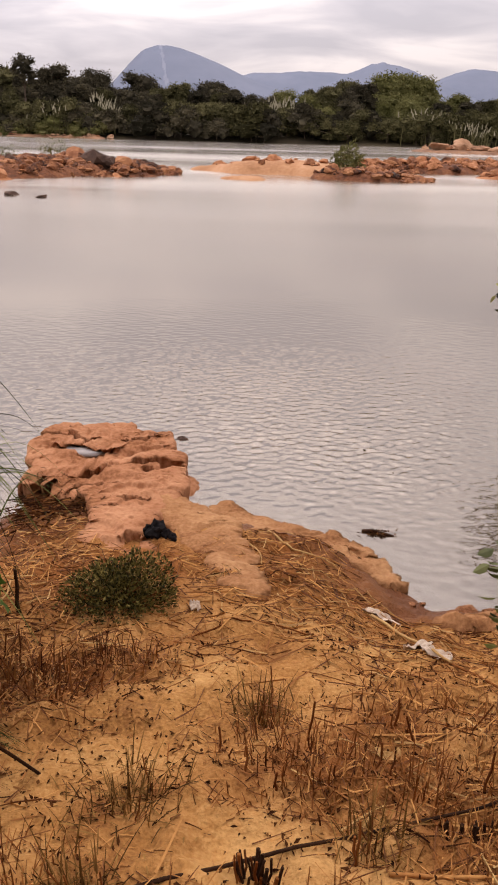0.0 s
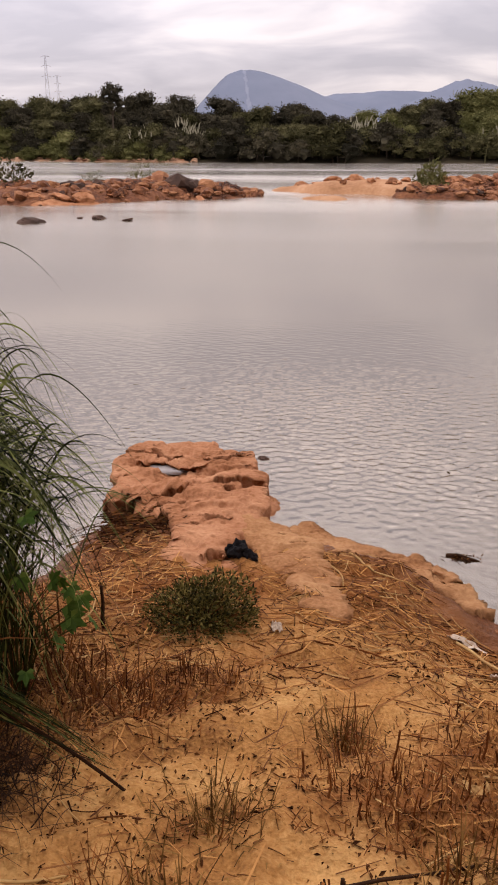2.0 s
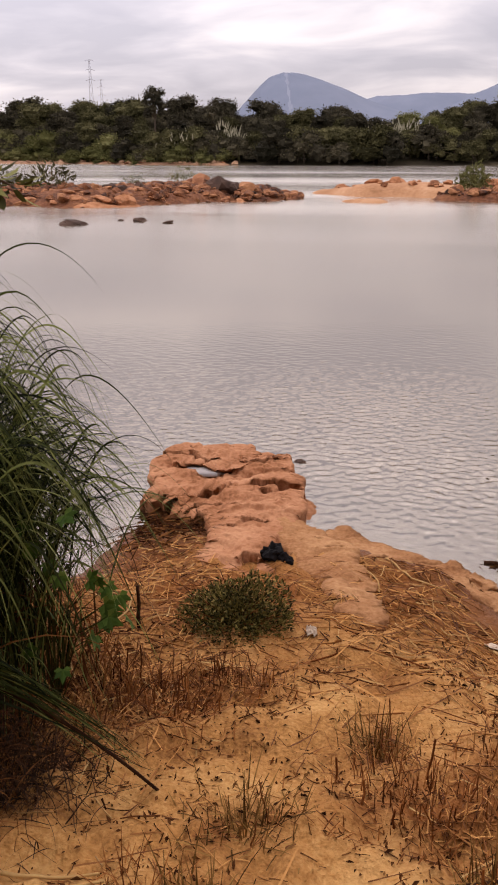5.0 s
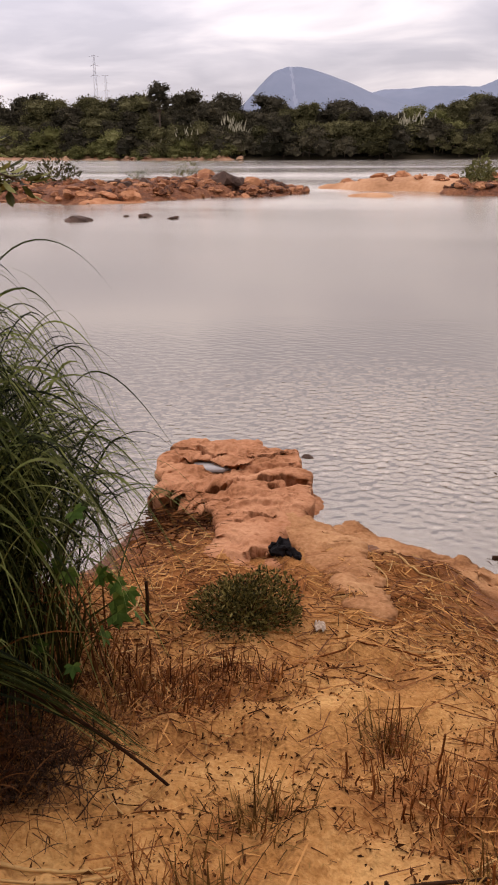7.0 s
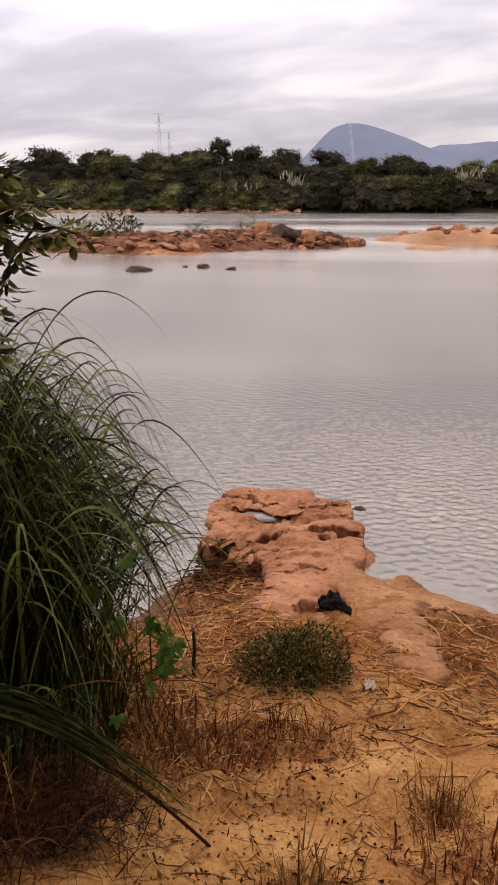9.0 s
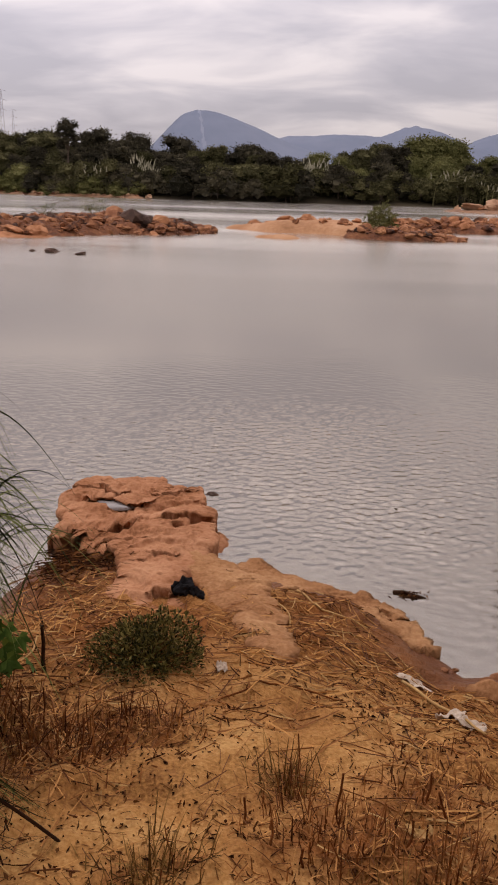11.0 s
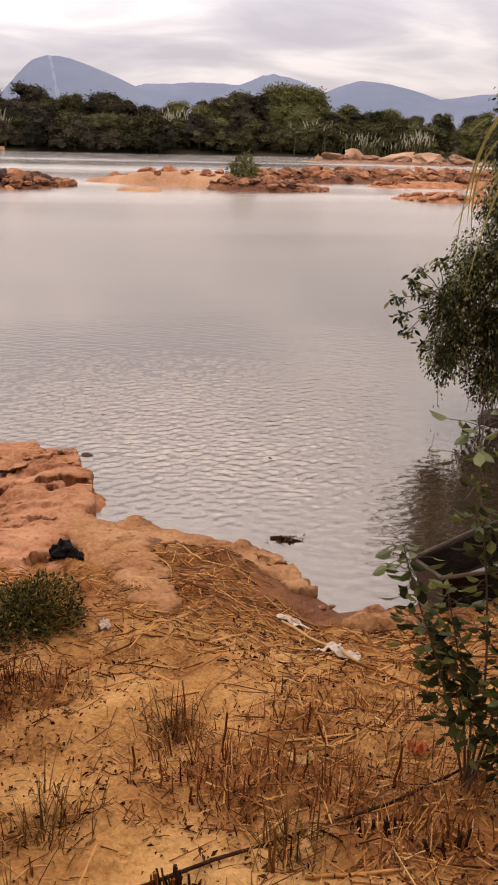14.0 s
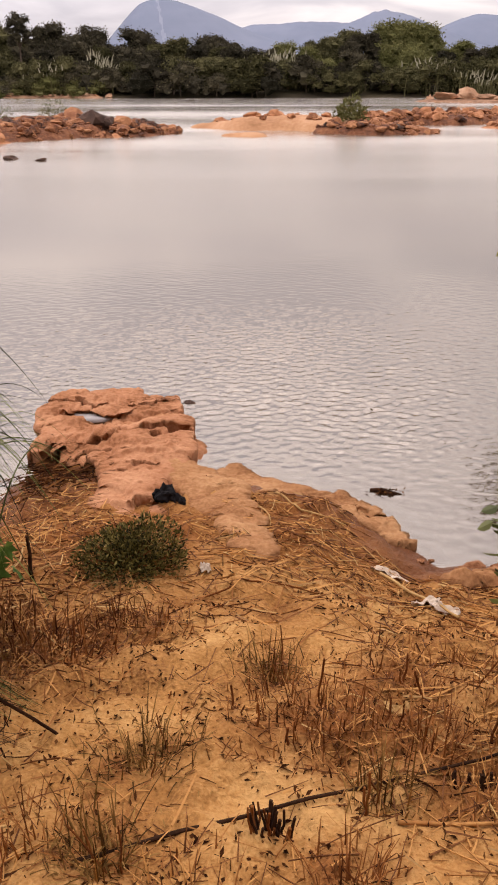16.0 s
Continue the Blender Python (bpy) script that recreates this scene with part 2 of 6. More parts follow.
# ---- helpers for meshes ----
RNG = np.random.default_rng(7)
TABLES = RNG.random((8, 256, 256))


def vn(x, y, k=0):
    """Smooth value noise of arrays, 0 to 1."""
    x, y = np.asarray(x, float) + 1000.37, np.asarray(y, float) + 1000.71
    i, j = np.floor(x).astype(int), np.floor(y).astype(int)
    u, v = x - i, y - j
    u, v = u * u * (3 - 2 * u), v * v * (3 - 2 * v)
    t = TABLES[k % 8]
    a, b, c, d = t[i % 256, j % 256], t[(i + 1) % 256, j % 256], t[i % 256, (j + 1) % 256], t[(i + 1) % 256, (j + 1) % 256]
    return (a * (1 - u) + b * u) * (1 - v) + (c * (1 - u) + d * u) * v


def fbm(x, y, k=0, octaves=4):
    total, amp = 0.0, 0.5
    for o in range(octaves):
        total = total + amp * (vn(np.asarray(x) * 2**o, np.asarray(y) * 2**o, k + o) - 0.5)
        amp *= 0.5
    return total


def worley(x, y, k=0):
    """Squared distance to the nearest of scattered points: cups with sharp rims between them."""
    x, y = np.asarray(x, float) + 500.0, np.asarray(y, float) + 500.0
    i, j = np.floor(x).astype(int), np.floor(y).astype(int)
    best = np.full(np.shape(x), 9.0)
    for a in (-1, 0, 1):
        for b in (-1, 0, 1):
            px = i + a + TABLES[k % 8][(i + a) % 256, (j + b) % 256]
            py = j + b + TABLES[(k + 3) % 8][(i + a) % 256, (j + b) % 256]
            best = np.minimum(best, (x - px) ** 2 + (y - py) ** 2)
    return best


def smin(a, b, k):
    h = np.clip(0.5 + 0.5 * (b - a) / k, 0, 1)
    return b * (1 - h) + a * h - k * h * (1 - h)


def segments_distance(x, y, line):
    best = np.full(np.shape(x), 1e9)
    for (x0, y0), (x1, y1) in zip(line, line[1:]):
        dx, dy = x1 - x0, y1 - y0
        t = np.clip(((x - x0) * dx + (y - y0) * dy) / (dx * dx + dy * dy), 0, 1)
        best = np.minimum(best, np.hypot(x - x0 - t * dx, y - y0 - t * dy))
    return best


def link(name, verts, faces, mats, parent=None, label="", smooth=True, index=None):
    me = bpy.data.meshes.new(name)
    me.from_pydata([tuple(map(float, v)) for v in verts], [], faces)
    for m in mats if isinstance(mats, (list, tuple)) else [mats]:
        me.materials.append(m)
    if smooth:
        me.polygons.foreach_set("use_smooth", [True] * len(me.polygons))
    if index is not None:
        me.polygons.foreach_set("material_index", index)
    me.update()
    ob = new(name, me)
    if parent is not None:
        ob.parent = parent
    if label:
        ob["label"] = label
    return ob


def part(name, bm, mat, parent=None, label="", smooth=False):
    """Links a bmesh as one mesh object under a thing or a part."""
    me = bpy.data.meshes.new(name)
    bm.to_mesh(me)
    bm.free()
    me.materials.append(mat)
    if smooth:
        me.polygons.foreach_set("use_smooth", [True] * len(me.polygons))
    ob = new(name, me)
    if parent is not None:
        ob.parent = parent
    if label:
        ob["label"] = label
    return ob


def base(name, x, y, z, rz=0.0):
    ob = new(name)
    ob.matrix_basis = pose(x, y, z, 0, 0, rz)
    ob.empty_display_size = 0.1
    return ob


def grid_faces(nx, ny, keep=None):
    i, j = np.meshgrid(np.arange(nx - 1), np.arange(ny - 1), indexing="ij")
    a = (i * ny + j).ravel()
    f = np.stack([a, a + ny, a + ny + 1, a + 1], 1)
    return f if keep is None else f[keep.ravel()]


def compact(verts, faces):
    used = np.unique(faces)
    back = np.full(len(verts), -1)
    back[used] = np.arange(len(used))
    return verts[used], back[faces], used


def attribute(ob, name, values):
    ob.data.attributes.new(name, "FLOAT", "POINT").data.foreach_set("value", np.asarray(values, np.float32))


class Pieces:
    """Collects many small pieces for one mesh."""

    def __init__(self):
        self.v, self.f = [], []

    def leaf(self, p, along, side, length, width, fold=0.15, droop=0.0):
        """A diamond leaf of two halves, folded along its rib."""
        p, along, side = np.asarray(p), np.asarray(along), np.asarray(side)
        up = np.cross(along, side)
        k = len(self.v)
        mid = p + along * length * 0.45
        tip = p + along * length - up * droop * length
        self.v += [p, mid + side * width / 2 + up * fold * width, tip, mid - side * width / 2 + up * fold * width]
        self.f += [(k, k + 1, k + 2), (k, k + 2, k + 3)]

    def oval(self, p, along, side, length, width, fold=0.15, droop=0.0):
        """A pointed oval leaf of four faces, folded along its rib."""
        p, along, side = np.asarray(p), np.asarray(along), np.asarray(side)
        up = np.cross(along, side)
        k = len(self.v)
        a, b = p + along * length * 0.30, p + along * length * 0.66 - up * droop * length * 0.4
        tip = p + along * length - up * droop * length
        lift = up * fold * width
        self.v += [p, a + side * width * 0.46 + lift, b + side * width * 0.42 + lift, tip, b - side * width * 0.42 + lift, a - side * width * 0.46 + lift, a, b]
        self.f += [(k, k + 1, k + 6), (k + 1, k + 2, k + 7, k + 6), (k + 2, k + 3, k + 7), (k, k + 6, k + 5), (k + 6, k + 7, k + 4, k + 5), (k + 7, k + 3, k + 4)]

    def ribbon(self, pts, width, side, taper=1.0):
        """A flat blade along points, its width falling to nothing at the tip."""
        k, n = len(self.v), len(pts)
        for i, p in enumerate(pts):
            w = width * (1 - taper * (i / (n - 1)) ** 1.6) / 2 + 0.0004
            self.v += [p - side * w, p + side * w]
        self.f += [(k + 2 * i, k + 2 * i + 1, k + 2 * i + 3, k + 2 * i + 2) for i in range(n - 1)]

    def tube(self, pts, r0, r1, sides=5):
        pts = np.asarray(pts, float)
        k, n = len(self.v), len(pts)
        for i in range(n):
            d = pts[min(i + 1, n - 1)] - pts[max(i - 1, 0)]
            d = d / (np.linalg.norm(d) + 1e-9)
            a = np.cross(d, (0.0, 0.0, 1.0) if abs(d[2]) < 0.9 else (1.0, 0.0, 0.0))
            a = a / np.linalg.norm(a)
            b = np.cross(d, a)
            r = r0 + (r1 - r0) * i / (n - 1)
            self.v += [pts[i] + r * (a * math.cos(t) + b * math.sin(t)) for t in np.arange(sides) * 2 * math.pi / sides]
        for i in range(n - 1):
            for s in range(sides):
                t = (s + 1) % sides
                self.f.append((k + i * sides + s, k + i * sides + t, k + (i + 1) * sides + t, k + (i + 1) * sides + s))
        self.f += [tuple(k + s for s in range(sides))[::-1], tuple(k + (n - 1) * sides + s for s in range(sides))]

    def make(self, name, mat, parent=None, label="", smooth=False):
        return link(name, self.v, self.f, mat, parent, label, smooth)


def unit(v):
    v = np.asarray(v, float)
    return v / (np.linalg.norm(v) + 1e-9)


# ---- the lie of the land ----
SHORE = [(-60, -6), (-9, 1.2), (-3.4, 2.7), (-2.0, 3.35), (-1.5, 3.75), (-1.42, 4.2), (-1.2, 4.75), (-0.8, 4.9), (-0.35, 4.45), (0.1, 4.28), (0.44, 4.12),
         (0.65, 3.95), (0.82, 3.58), (0.95, 3.40), (1.23, 3.42), (1.7, 3.5), (2.5, 3.9), (3.0, 5.0), (2.62, 5.85), (3.3, 6.6), (9, 8.6), (60, 14)]


def inland(x, y):
    """Distance from the near shoreline, positive on the bank."""
    d = segments_distance(x, y, SHORE)
    edge = np.interp(x, [p[0] for p in SHORE], [p[1] for p in SHORE])
    return np.where(y < edge, d, -d)


def far_edge(x):
    return 124 + 10 * np.clip((np.abs(x + 5) - 20) / 60, 0, 1) + 5 * (vn(x * 0.05, x * 0 + 3.3) - 0.5)


def lie(x, y):
    """Height of the ground: near bank, river bed, far bank."""
    x, y = np.asarray(x, float), np.asarray(y, float)
    d = inland(x, y)
    bank = smin(0.955 - 0.205 * np.clip(y, -1.2, 9), 0.40 * np.maximum(d, 0), 0.10)
    # unseen rise added behind the view to block low sky light
    bank = bank + 3.4 * np.clip((-2.2 - y) / 5.5, 0, 1) ** 1.3
    z = np.where(d > 0, bank, np.maximum(0.30 * d, -1.6))
    e = y - far_edge(x)
    z = np.where(e > -8, np.maximum(z, np.minimum(0.22 * e + 0.02, 2.2 + 0.004 * np.maximum(e, 0))), z)
    near = np.exp(-((np.hypot(x, y - 2) / 7) ** 4))
    lumps = 0.055 * fbm(x * 1.7, y * 1.7, 1, 3) + 0.090 * fbm(x * 6, y * 6, 2, 3) + 0.095 * fbm(x * 13, y * 13, 4, 3)
    return z + near * lumps * np.clip(np.abs(d) * 4, 0.15, 1)


def ground_at(x, y):
    return float(lie(np.array([x]), np.array([y]))[0])


def spread(lo, hi, step, far, grow=1.14):
    inner = list(np.arange(lo, hi + step / 2, step))
    out, s = [], step
    a = inner[-1]
    while a < far:
        s *= grow
        a += s
        out.append(a)
    left, s, a = [], step, inner[0]
    while a > -far:
        s *= grow
        a -= s
        left.append(a)
    return np.array(left[::-1] + inner + out)


GX, GY = spread(-3.2, 2.6, 0.022, 4200), spread(0.7, 5.2, 0.022, 4200)
MX, MY = np.meshgrid(GX, GY, indexing="ij")
MZ = lie(MX, MY)
verts = np.stack([MX.ravel(), MY.ravel(), MZ.ravel()], 1)
faces = grid_faces(len(GX), len(GY))
far_face = (verts[faces[:, 0], 1] > 90).astype(int)
ground = link("ground", verts, faces.tolist(), [SAND, FAR_SOIL], index=far_face.tolist())
tagged(ground, "sandy orange river bank sloping down to the water", "ground", kind="structure")
D = inland(MX, MY).ravel()
wetness = np.clip(1 - (verts[:, 2] - 0.02 - 0.10 * fbm(verts[:, 0] * 2.3, verts[:, 1] * 2.3, 5)) / 0.17, 0, 1)
# browner by rotting litter; the term under the reeds also paints their shade
soil_shade = np.clip(2.6 * (fbm(verts[:, 0] * 1.1 + 3, verts[:, 1] * 1.1, 3, 4) - 0.03) + np.clip((verts[:, 1] - 2.55) * 1.2, 0, 0.85) + np.clip((verts[:, 0] + 0.05) * 0.8, 0, 0.38) - 0.42 * np.clip((2.4 - verts[:, 1]) * 4, 0, 1) * np.clip((verts[:, 0] + 1.05 + 1.2 * fbm(verts[:, 0] * 1.5, verts[:, 1] * 1.5, 6, 3)) * 3, 0, 1) + np.clip((-1.02 - verts[:, 0] + 0.8 * fbm(verts[:, 0] * 2, verts[:, 1] * 2, 4, 3)) * 3, 0, 1.2), 0, 1)
# litter patches; the two near y 4.1 to 4.4 also paint the rock's shadow
for px, py, pr in ((0.085, 1.98, 0.10), (0.20, 1.68, 0.22), (0.46, 1.90, 0.16), (0.50, 1.60, 0.16), (-0.24, 1.53, 0.12), (-0.29, 1.20, 0.12), (0.68, 1.42, 0.22), (0.23, 1.14, 0.12), (-0.78, 2.15, 0.30), (-0.40, 2.30, 0.18), (-1.18, 4.40, 0.28), (-0.98, 4.10, 0.32), (0.40, 3.72, 0.30), (0.75, 3.25, 0.25)):
    soil_shade = np.clip(soil_shade + 0.9 * np.exp(-(((verts[:, 0] - px) ** 2 + (verts[:, 1] - py) ** 2) / pr**2)) * (0.6 + 1.6 * vn(verts[:, 0] * 14, verts[:, 1] * 14, 2) - 0.4), 0, 1)
attribute(ground, "wet", wetness)
attribute(ground, "soil_shade", soil_shade)

WX, WY = spread(-1.9, 3.1, 0.0125, 4200, 1.10), spread(3.3, 8.8, 0.0135, 4200, 1.10)
X2, Y2 = np.meshgrid(WX, WY, indexing="ij")
Z2 = lie(X2, Y2)
low = Z2 < 0.12
cell = low[:-1, :-1] | low[1:, :-1] | low[:-1, 1:] | low[1:, 1:]


def wavelet_height(x, y, d):
    """Short-crested wavelets driven by a light breeze, dying out far off, in the shallows and in the lee of the tree."""
    r = np.random.default_rng(23)
    h = np.zeros(np.shape(x))
    for _ in range(30):
        lam = 0.050 + 0.085 * r.random() ** 1.5
        a = radians(100 + 38 * r.normal())
        k = 2 * math.pi / lam
        h = h + 0.0080 * lam * np.sin(k * (x * math.cos(a) + y * math.sin(a)) + r.random() * 6.28 + 1.6 * fbm(x * 0.9, y * 0.9, 3, 2))
    gust = np.clip(0.30 + 3.0 * (fbm(x * 0.42 + 4, y * 0.42, 5, 3) + 0.12), 0.22, 1.15)
    lee = np.clip((2.2 - x + 0.25 * (y - 5)) / 1.2, 0.10, 1) * np.clip((x + 1.9) / 1.6, 0.35, 1)
    return h * gust * lee * np.clip((8.9 - y) / 2.0, 0, 1) * np.clip((3.3 - x) / 0.6, 0, 1) * np.clip((x + 2.3) / 0.5, 0, 1) * np.clip(0.15 + d / 0.4, 0, 1) * np.clip((y - 3.05) / 0.3, 0, 1)


W2 = wavelet_height(X2, Y2, np.maximum(-Z2, 0))
wv, wf, used = compact(np.stack([X2.ravel(), Y2.ravel(), W2.ravel()], 1), grid_faces(len(WX), len(WY), cell))
water = link("water", wv, wf.tolist(), WATER)
tagged(water, "silty grey-brown river water with small ripples", "water", kind="structure")
depth = np.maximum(-Z2.ravel()[used], 0)
attribute(water, "shallow", 0.85 * np.exp(-depth / 0.16))
away = np.hypot(wv[:, 0], wv[:, 1])
attribute(water, "breeze", np.clip(1.5 - away / 7.5, 0.0, 1) * np.clip(0.12 + depth / 0.45, 0, 1) * np.clip((2.3 - wv[:, 0] + 0.25 * (wv[:, 1] - 5)) / 1.0, 0.06, 1))
attribute(water, "chop", np.clip((away - 6) / 16, 0, 1) * (1 - 0.22 * np.clip((away - 46) / 20, 0, 1)))


# ---- far hills ----
def hill(name, az, dist, height, left, right, label, power=1.6, rough=1.0, cliff=False, seed=0, power_r=None):
    """A ridge across the view: az in degrees from ahead, its flanks falling off over left and right metres."""
    cx, cy = dist * math.sin(radians(az)), dist * math.cos(radians(az))
    u = np.linspace(-1.6, 1.6, 300)
    v = np.linspace(-1, 1, 160 if cliff else 40)
    U, V = np.meshgrid(u, v, indexing="ij")
    fall = np.where(U < 0, np.abs(U) * 1.0, np.abs(U))
    prof = np.where(U < 0, 1 / (1 + (fall * 1.6) ** (2 * power)), 1 / (1 + (fall * 1.6) ** (2 * (power_r or power))))
    edge = np.clip((1.6 - np.abs(U)) / 0.35, 0, 1)
    h = height * prof * edge * (1 - np.abs(V) ** 1.5) * (1 + 0.16 * rough * fbm(U * 6 + seed, V * 3 + seed, 2, 4)) - 15
    h = h + rough * height * 0.07 * fbm(U * 14 + seed, V * 5, 3, 3) * edge * prof
    s = np.where(U < 0, U * left, U * right)
    ca, sa = math.cos(radians(az)), math.sin(radians(az))
    X = cx + s * ca + V * 420 * sa
    Y = cy - s * sa + V * 420 * ca
    f = grid_faces(len(u), len(v))
    idx = np.zeros(len(f), int)
    if cliff:
        mid = np.stack([U.ravel(), V.ravel()], 1)[f[:, 0]]
        idx = ((np.abs(mid[:, 0] + 0.08 + 0.10 * mid[:, 1]) < 0.012 + 0.006 * np.sin(mid[:, 1] * 40)) & (mid[:, 1] < 0.0) & (mid[:, 1] > -0.7)).astype(int)
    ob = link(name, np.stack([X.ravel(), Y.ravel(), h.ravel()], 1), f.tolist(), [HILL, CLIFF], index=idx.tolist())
    return tagged(ob, label, "mountain", group="far hills")


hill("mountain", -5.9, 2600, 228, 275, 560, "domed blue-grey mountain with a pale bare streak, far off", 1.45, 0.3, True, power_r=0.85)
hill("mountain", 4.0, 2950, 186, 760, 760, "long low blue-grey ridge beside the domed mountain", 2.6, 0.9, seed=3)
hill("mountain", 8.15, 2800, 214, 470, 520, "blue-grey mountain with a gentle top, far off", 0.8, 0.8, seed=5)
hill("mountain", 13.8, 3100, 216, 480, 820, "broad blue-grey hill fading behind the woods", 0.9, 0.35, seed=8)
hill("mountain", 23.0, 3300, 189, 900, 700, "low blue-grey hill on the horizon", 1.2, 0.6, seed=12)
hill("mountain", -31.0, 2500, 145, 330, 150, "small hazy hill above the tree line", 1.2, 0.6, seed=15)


# ---- woods on the far bank ----
def ball_dirs(n, rng):
    v = rng.normal(size=(n, 3))
    return v / np.linalg.norm(v, axis=1)[:, None]


def lump(pieces, centre, radii, rng, rough=0.2, level=2):
    """An uneven closed lump added to the pieces."""
    bm = bmesh.new()
    bmesh.ops.create_icosphere(bm, subdivisions=level, radius=1)
    k = len(pieces.v)
    off = rng.random(3) * 50
    for v in bm.verts:
        d = 1 + rough * 2 * noise.noise(Vector(v.co * 1.6) + Vector(off))
        pieces.v.append(np.array(centre) + np.array(v.co) * np.array(radii) * d)
    pieces.f += [tuple(k + v.index for v in f.verts) for f in bm.faces]
    bm.free()


def crown_pieces(rng, height, spread_r, low, lobes, leaves, leaf=0.33):
    """Clumps of leaves round the ends of the limbs, denser outside, with gaps between the lobes."""
    pc = Pieces()
    centres = []
    for i in range(lobes):
        a = 2 * math.pi * (i * 0.382 + rng.random() * 0.12)
        k = (i + 0.5) / lobes
        r = spread_r * (0.25 + 0.62 * rng.random()) * (1 - 0.55 * k**2)
        z = low + (height - low) * (0.18 + 0.66 * k)
        size = spread_r * (0.24 + 0.24 * rng.random())
        centres.append((np.array([r * math.cos(a), r * math.sin(a), z]), size))
    for c, s in centres:
        lump(pc, c, (s * 0.70, s * 0.70, s * 0.58), rng, 0.45, 2)
        d = ball_dirs(leaves // lobes, rng)
        d[:, 2] = np.where(d[:, 2] < -0.5, -d[:, 2], d[:, 2])
        for q in d:
            tip = rng.random()
            p = c + q * np.array([s, s, s * 0.82]) * (0.62 + 0.46 * tip + (0.5 * rng.random() if rng.random() < 0.22 else 0))
            al = unit(q + rng.normal(size=3) * 0.7)
            sd = unit(np.cross(al, rng.normal(size=3)))
            pc.leaf(p, al, sd, leaf * (0.7 + 0.7 * rng.random()), leaf * (0.5 + 0.4 * rng.random()))
    return pc, centres


def tree(kind, seed, height, spread_r, low, lobes, leaves, green, label, leaf=0.33):
    rng = np.random.default_rng(seed)
    ob = base(kind, 0, 0, 0)
    pc, centres = crown_pieces(rng, height, spread_r, low, lobes, leaves, leaf)
    tr = Pieces()
    lean = rng.normal(size=2) * 0.25
    top = np.array([lean[0], lean[1], max(low, 0.4) + (height - low) * 0.35])
    tr.tube([(0, 0, -0.4), tuple(top * (0.5, 0.5, 0.5)), tuple(top)], 0.035 * height * 0.55, 0.02 * height * 0.55, 6)
    for c, s in centres[:6]:
        tr.tube([tuple(top * 0.8), tuple((top * 0.4 + c * 0.6) + (0, 0, 0.2)), tuple(c)], 0.09, 0.03, 4)
    tr.make("trunk", BARK, ob)
    pc.make("crown", green, ob)
    return tagged(ob, label, "tree" if kind != "riverside_shrub" else "shrub", group="far bank woods")


def cane_thicket(seed, label):
    """Tall river cane with pale feathery plumes."""
    rng = np.random.default_rng(seed)
    ob = base("cane_thicket", 0, 0, 0)
    bl, pl = Pieces(), Pieces()
    for i in range(150):
        x, y = rng.normal(size=2) * (1.6, 0.8)
        a = rng.random() * 6.28
        h = 2.2 + 1.6 * rng.random()
        out = np.array([math.cos(a), math.sin(a), 0]) * (0.5 + 0.7 * rng.random())
        p0 = np.array([x, y, -0.3])
        bl.ribbon([p0, p0 + (0, 0, h * 0.5) + out * 0.15, p0 + (0, 0, h * 0.85) + out * 0.5, p0 + (0, 0, h * 0.8) + out], 0.13, np.array([math.sin(a), -math.cos(a), 0]))
        if rng.random() < 0.15:
            t = p0 + (0, 0, h * 1.05) + out * 0.2
            pl.tube([t, t + (0, 0, 0.40) + out * 0.1, t + (0, 0, 0.75) + out * 0.3], 0.10, 0.02, 5)
    tagged(bl.make("foliage", GREENS[1], ob), kind="stuff")
    tagged(pl.make("plume", PLUME, ob, "pale feathery plumes"), kind="stuff")
    return tagged(ob, label, "cane", group="far bank woods")


DARK, OLIVE, LIGHT = GREENS
BIG = [tree("tree", 11, 10.0, 4.6, 1.2, 17, 7000, DARK, "dark green broad-crowned tree on the far bank, copied unseen behind"),
       tree("tree", 12, 10.0, 4.0, 1.0, 16, 6800, DARK, "dense dark green tree on the far bank, copied unseen behind"),
       tree("tree", 13, 10.0, 4.4, 1.2, 18, 7200, OLIVE, "olive green spreading tree on the far bank, copied unseen behind"),
       tree("tree", 14, 10.0, 3.7, 1.0, 16, 6600, OLIVE, "rounded olive green tree on the far bank, copied unseen behind"),
       tree("tree", 15, 10.0, 4.3, 1.0, 17, 7400, LIGHT, "light green feathery tree on the far bank", 0.30)]
LOW = [tree("riverside_shrub", 21, 4.0, 2.7, 0.1, 8, 2200, DARK, "dark bushy shrub at the far water's edge", 0.22),
       tree("riverside_shrub", 22, 4.0, 2.5, 0.1, 8, 2200, OLIVE, "olive bushy shrub at the far water's edge", 0.22),
       tree("riverside_shrub", 23, 3.2, 2.6, 0.0, 8, 2200, LIGHT, "bright green low shrub at the far water's edge", 0.22)]
SLIM = tree("tree", 16, 9.6, 2.1, 4.0, 11, 1800, DARK, "slender dark tree standing above the far woods", 0.24)
CANE = cane_thicket(31, "tall river cane with pale plumes on the far bank")


def crown_line(x, y):
    """How tall the woods stand at a place, by the skyline."""
    az = math.degrees(math.atan2(x, y))
    el = float(np.interp(az, [-45, -30, -25, -20, -13, -9, -5, 0, 3.8, 6, 10, 12.5, 16, 21, 30, 45], [2.4, 2.3, 3.2, 3.0, 3.1, 3.0, 2.85, 2.7, 2.2, 2.9, 3.6, 2.5, 2.4, 1.95, 2.0, 2.2]))
    return math.hypot(x, y) * math.tan(radians(el)) + 2.2


woods = random.Random(5)
PROTO = {}


def plant(proto, x, y, size, z=None, sx=1.0):
    z = float(lie(np.array([x]), np.array([y]))[0]) if z is None else z
    m = pose(x, y, z - 0.05, 0, 0, woods.uniform(0, 360)) @ Matrix.Diagonal((size * sx, size * sx, size, 1))
    if proto not in PROTO:
        PROTO[proto] = m
        return None
    return copy_thing(proto, m)


